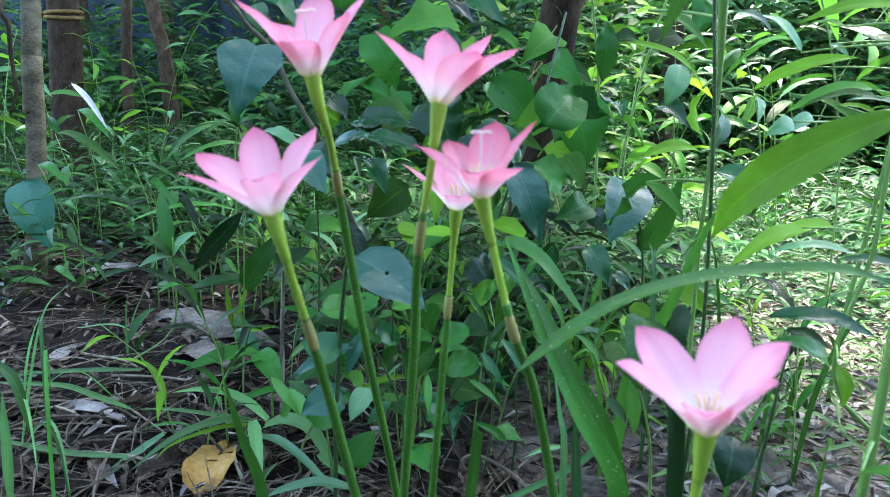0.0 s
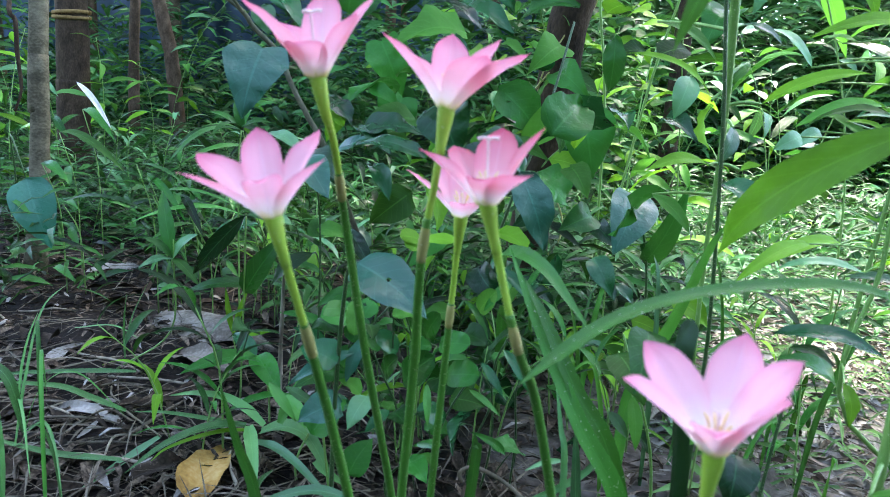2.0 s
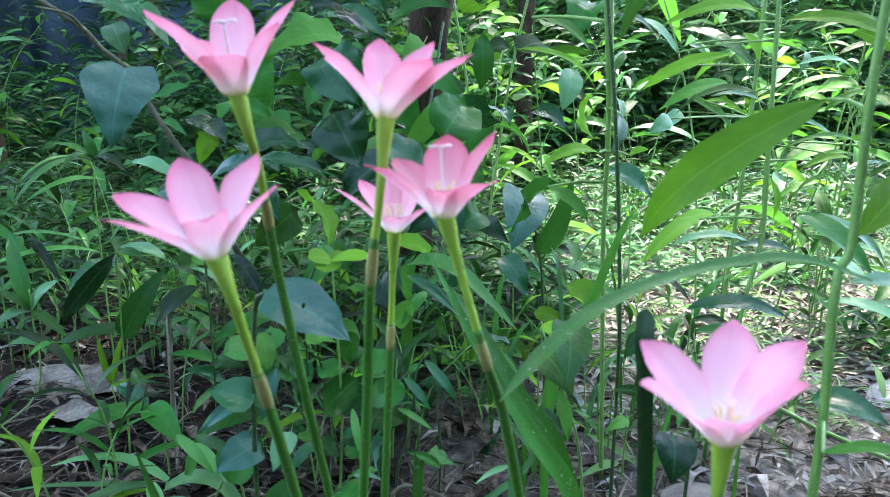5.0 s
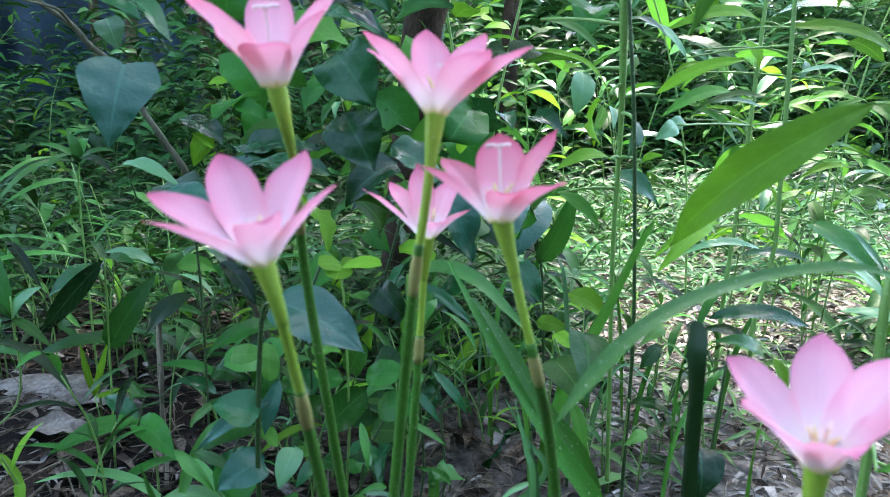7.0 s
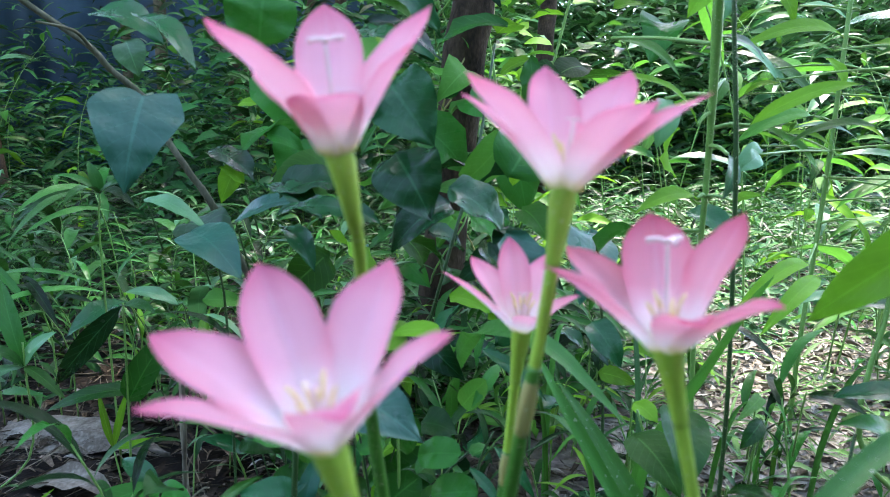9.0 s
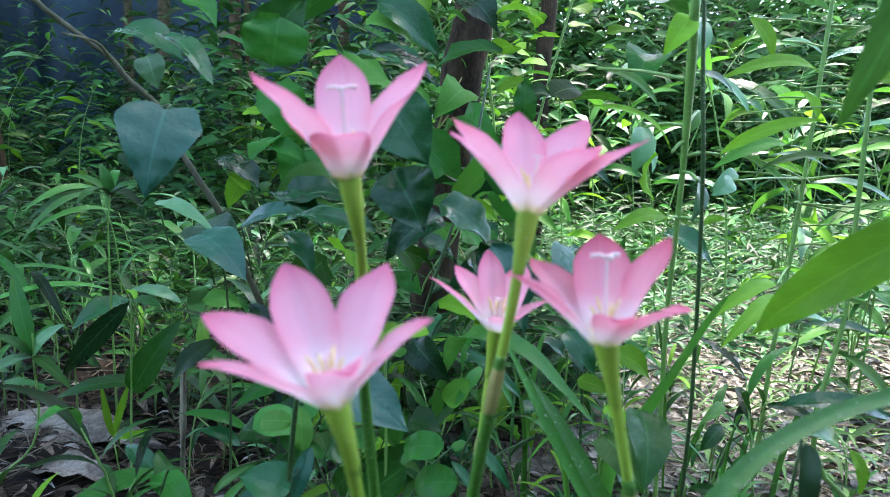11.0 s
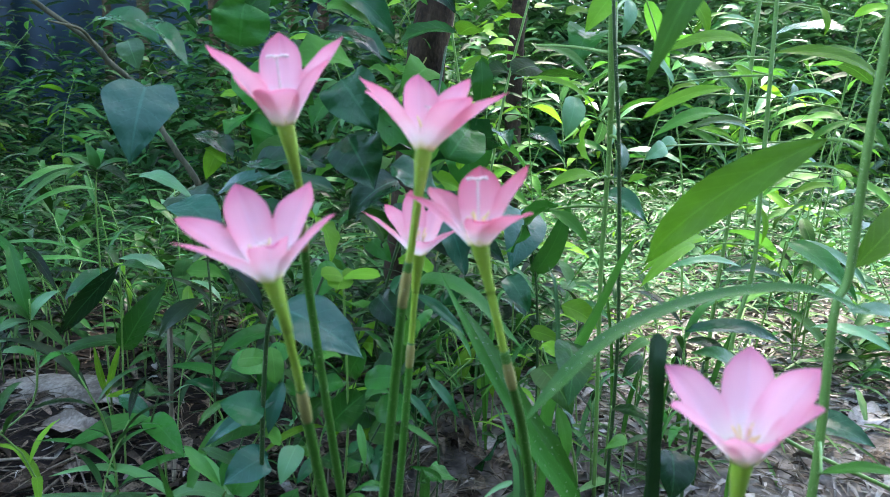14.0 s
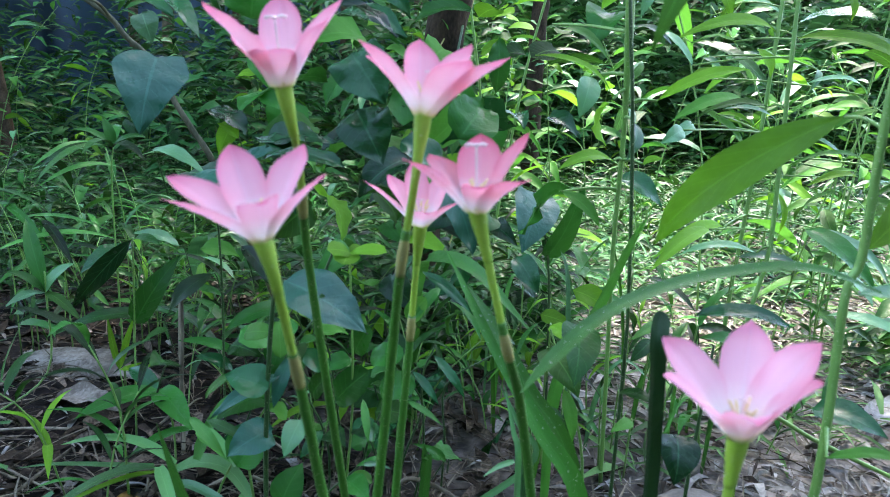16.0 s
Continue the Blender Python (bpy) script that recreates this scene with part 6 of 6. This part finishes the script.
for k in range(9000):
    a, r = wide.uniform(0, 6.28), 4.2 * math.sqrt(wide.random())
    x, y = r * math.cos(a), 0.6 + r * math.sin(a)
    if 0.4 < y and -0.85 * (y + 0.25) < x < 0.95 * (y + 0.25):
        continue
    a, long = wide.uniform(0, 6.28), wide.uniform(0.015, 0.06)
    (pale_litter if wide.random() < 0.2 else litter).add(wide.choice(shapes), on_ground(x, y, wide.uniform(0.001, 0.010)), np.array((math.cos(a), math.sin(a), wide.uniform(-0.1, 0.2))), np.array((wide.uniform(-0.5, 0.5), wide.uniform(-0.5, 0.5), 1.0)), long, long * wide.uniform(0.12, 0.40))
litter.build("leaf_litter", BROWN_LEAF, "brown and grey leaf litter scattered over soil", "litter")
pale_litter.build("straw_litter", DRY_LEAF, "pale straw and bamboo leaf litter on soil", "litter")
for k in range(64):
    y = R.uniform(0.66, 1.45)
    x, a, long = R.uniform(-0.72, 0.12) * y, R.uniform(-0.7, 0.7) + (0 if k % 3 else 1.4), R.uniform(0.06, 0.19)
    bend = R.uniform(-0.22, 0.22) * long
    ends = [on_ground(x + math.cos(a) * long * (s - 0.5) - math.sin(a) * bend * (1 - (2 * s - 1) ** 2), y + math.sin(a) * long * (s - 0.5) + math.cos(a) * bend * (1 - (2 * s - 1) ** 2), 0.004 + lift) for s, lift in ((0, 0), (0.35, R.uniform(0.002, 0.016)), (0.7, R.uniform(0.002, 0.012)), (1, 0))]
    thick = R.uniform(0.0009, 0.0022)
    straw = part("dry_stalk", tube(ends, [thick, thick, thick * 0.9, thick * 0.6], 5, 4, ends[0]), TWIG if k % 2 else STRAW)
    straw.location = ends[0]
    tagged(straw, "thin dry stalk lying on dark soil", "stalk", "dry stalks on the soil")
twigs = Heap()
rod = twigs.template(2, "strap", 1.2, 0.04)
for k in range(5000):
    y = 0.5 + 2.2 * R.random() ** 1.4
    x = R.uniform(-0.85, 0.9) * (y + 0.2)
    a, long = R.uniform(0, 6.28), R.uniform(0.02, 0.14)
    twigs.add(rod, on_ground(x, y, R.uniform(0.002, 0.014)), np.array((math.cos(a), math.sin(a), R.uniform(-0.05, 0.2))), np.array((R.uniform(-1, 1), R.uniform(-1, 1), 1.0)), long, R.uniform(0.0010, 0.0030))
twigs.build("twig_litter", TWIG, "fine dry twigs and stalks scattered over soil", "litter")


# ---- far ground cover, thicket and canopy ----
def thicket(name, mat, count, area, tall, leaves, size, label, seed, slim=0.24, lift=0.0):
    """Plants past counting, each a spray of leaves."""
    rng, heap = random.Random(seed), Heap()
    shapes = [heap.template(3, "lance", 0.9, a) for a in (0.10, 0.18, 0.05)] + [heap.template(3, "ovate", 0.7, 0.12)]
    for k in range(count):
        x, y = area(rng)
        top, n = rng.uniform(*tall), rng.randint(*leaves)
        lean = np.array((rng.uniform(-0.3, 0.3), rng.uniform(-0.3, 0.3), 1.0))
        z = height(x, y) + lift
        for j in range(n):
            s = (0.2 + 0.8 * (j + rng.random()) / n) * top
            a = j * 2.4 + rng.uniform(-0.6, 0.6)
            long = rng.uniform(*size)
            way = np.array((math.cos(a), math.sin(a), rng.uniform(-0.4, 0.6)))
            up = np.array((rng.uniform(-0.7, 0.7), rng.uniform(-0.9, 0.4), 1.0))
            heap.add(rng.choice(shapes), np.array((x, y, z)) + lean * s, way, up, long, long * rng.uniform(slim * 0.75, slim * 1.3))
    return heap.build(name, mat, label, "undergrowth")


def left_floor(rng):
    y = 1.0 + 3.6 * rng.random() ** 1.15
    x = rng.uniform(-0.85 * y - 0.4, 0.4)
    while x < -0.12 and rng.random() > (y - 1.0) / (1.9 if x < -0.5 * y else 1.3):
        y = 1.1 + 3.4 * rng.random()
        x = rng.uniform(-0.85 * y - 0.4, 0.4)
    return x, y


def right_floor(rng):
    y = 1.95 + 3.2 * rng.random() ** 0.8
    return rng.uniform(0.15, 1.15 * y + 0.3), y


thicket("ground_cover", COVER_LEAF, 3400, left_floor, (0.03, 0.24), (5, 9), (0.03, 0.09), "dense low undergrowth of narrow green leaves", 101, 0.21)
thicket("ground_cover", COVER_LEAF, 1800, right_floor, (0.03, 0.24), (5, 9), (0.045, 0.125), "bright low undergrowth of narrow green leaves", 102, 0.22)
thicket("litter_grass", LITTER_GRASS, 470, lambda g: (g.uniform(0.22, 1.5), 0.70 + 1.3 * g.random() ** 1.3), (0.01, 0.07), (3, 6), (0.02, 0.075), "small pale grass and sprigs over sunlit litter", 121, 0.12)
thicket("ground_cover", SUN_TINTED_COVER, 1900, lambda g: (g.uniform(0.2, 2.8), 1.25 + 2.1 * g.random() ** 0.8), (0.01, 0.12), (4, 8), (0.03, 0.085), "narrow green leaves over open litter, sunlight in their colour", 131, 0.24)
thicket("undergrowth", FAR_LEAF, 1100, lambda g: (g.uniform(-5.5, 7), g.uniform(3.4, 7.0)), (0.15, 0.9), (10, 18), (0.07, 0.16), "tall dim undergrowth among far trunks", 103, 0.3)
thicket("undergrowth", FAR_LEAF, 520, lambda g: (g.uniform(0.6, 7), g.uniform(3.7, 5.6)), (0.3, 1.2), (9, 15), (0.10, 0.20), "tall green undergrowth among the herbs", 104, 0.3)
thicket("undergrowth", FAR_LEAF, 150, lambda g: (g.uniform(-0.6, 0.7), g.uniform(2.4, 4.5)), (0.4, 1.3), (12, 20), (0.07, 0.13), "leafy saplings behind the vine", 106, 0.36)
thicket("thicket", FAR_LEAF, 720, lambda g: (g.uniform(2.5, 13), g.uniform(7.2, 10.5)), (0.6, 4.0), (30, 44), (0.16, 0.34), "open far thicket with bright gaps", 110, 0.45)
thicket("thicket", FAR_LEAF, 950, lambda g: (g.uniform(-9, 2.6), g.uniform(7.2, 10.5)), (0.6, 4.5), (30, 44), (0.16, 0.34), "dark far thicket at the edge of the wood", 105, 0.45)
thicket("undergrowth", FAR_LEAF, 420, lambda g: (g.uniform(-6, 0.5), g.uniform(4.0, 6.4)), (0.4, 1.5), (10, 18), (0.08, 0.16), "dim saplings before the blue net", 107, 0.28)


thicket("undergrowth", HAZE_TINTED_LEAF, 430, lambda g: (g.uniform(0.5, 5.2), g.uniform(4.2, 5.6)), (0.5, 2.3), (14, 22), (0.12, 0.24), "blue-green saplings behind the open floor, sun and haze in their colour", 141, 0.38)


def clearing(g):
    while True:
        x, y = g.uniform(-4.5, 5.0), g.uniform(-3.5, 1.3)
        if math.hypot(x, y - 0.3) > 0.55 and abs(x) > 0.68 * y + 0.12:
            return x, y


thicket("ground_cover", COVER_LEAF, 1500, clearing, (0.03, 0.20), (5, 9), (0.05, 0.12), "low undergrowth of narrow leaves round the lilies", 109, 0.24)


def beside(g):
    while True:
        x, y = g.uniform(-5.0, 6.0), g.uniform(1.2, 5.0)
        if abs(x) > 0.95 * y + 0.35:
            return x, y


thicket("ground_cover", COVER_LEAF, 900, beside, (0.05, 0.30), (5, 9), (0.05, 0.13), "low undergrowth of narrow leaves beside the clearing", 111, 0.24)


def behind(g):
    a, r = g.uniform(math.pi * 0.96, math.pi * 2.04), g.uniform(2.6, 4.5)
    return r * math.cos(a) * 1.3, r * math.sin(a)


# Added thicket out of view; it shuts out low light from behind.
thicket("thicket", FAR_LEAF, 900, behind, (0.6, 3.4), (24, 36), (0.14, 0.30), "dense green thicket, unseen, around the clearing", 108, 0.45)


def canopy():
    """Unseen tree crowns set overhead to keep the sun off the lilies and the trunks and leave it on the open floor
    beyond.
    """
    rng, heap = random.Random(9), Heap()
    shapes = [heap.template(2, "ovate", 0.6, 0.1)]

    def crown(count, x0, x1, y0, y1):
        for k in range(count):
            z = rng.uniform(3.4, 4.8)
            s = z / SUN_WAY.z
            fx, fy = rng.uniform(x0, x1), rng.uniform(y0, y1)
            if -0.45 < fx < 0.3 and 1.35 < fy < 2.4 and rng.random() < 0.5:
                continue
            x, y = fx + SUN_WAY.x * s, fy + SUN_WAY.y * s
            a, long = rng.uniform(0, 6.28), rng.uniform(0.18, 0.40)
            way = np.array((math.cos(a), math.sin(a), rng.uniform(-0.5, 0.2)))
            heap.add(shapes[0], np.array((x, y, z)), way, np.array((rng.uniform(-0.4, 0.4), rng.uniform(-0.4, 0.4), 1.0)), long, long * 0.5)

    crown(380, -1.2, 0.28, -0.2, 0.95)
    crown(110, -0.40, 0.22, -0.05, 0.40)
    crown(560, -5.0, 5.0, -4.5, -0.2)
    crown(420, -5.0, -1.2, -0.2, 1.0)
    crown(700, 2.1, 5.5, -0.2, 3.4)
    crown(3400, -5.5, 0.35, 0.95, 6.5)
    crown(420, 0.3, 3.8, 3.3, 4.8)
    crown(260, 0.3, 6.0, 4.8, 7.5)
    crown(60, 0.28, 1.2, -0.4, 0.75)
    return heap.build("canopy", FAR_LEAF, "unseen leafy tree crowns overhead letting sun through in patches", "tree crowns")


canopy()

# ---- blue net at the back ----
fence = thing("net_fence", (-3.2, 6.6, 0.05), "dark blue shade net hung between posts behind the trunks", "fence")


def sway(x):
    return 0.10 * math.sin(x * 6.9) + 0.05 * math.sin(x * 17.0)


for n in range(5):
    left = -7.0 + n * 1.6
    net, grid = bmesh.new(), []
    for i in range(17):
        x = left + i * 0.1
        grid.append([net.verts.new((x + 3.2, sway(x) * (1 - abs(z - 3) / 6), z * 0.34 + 0.04 * math.sin(x * 4 + z))) for z in range(7)])
    for a, b in zip(grid, grid[1:]):
        for k in range(6):
            net.faces.new((a[k], b[k], b[k + 1], a[k + 1]))
    bmesh.ops.solidify(net, geom=net.faces[:], thickness=0.006)
    part("net_panel", net, TARP, fence)
    part("post", tube([(left + 3.2, 0.06, -0.1), (left + 3.22, 0.06, 1.1), (left + 3.2, 0.06, 2.2)], [0.035, 0.03, 0.028], 10, 4), BARK, fence, "rough wooden post")
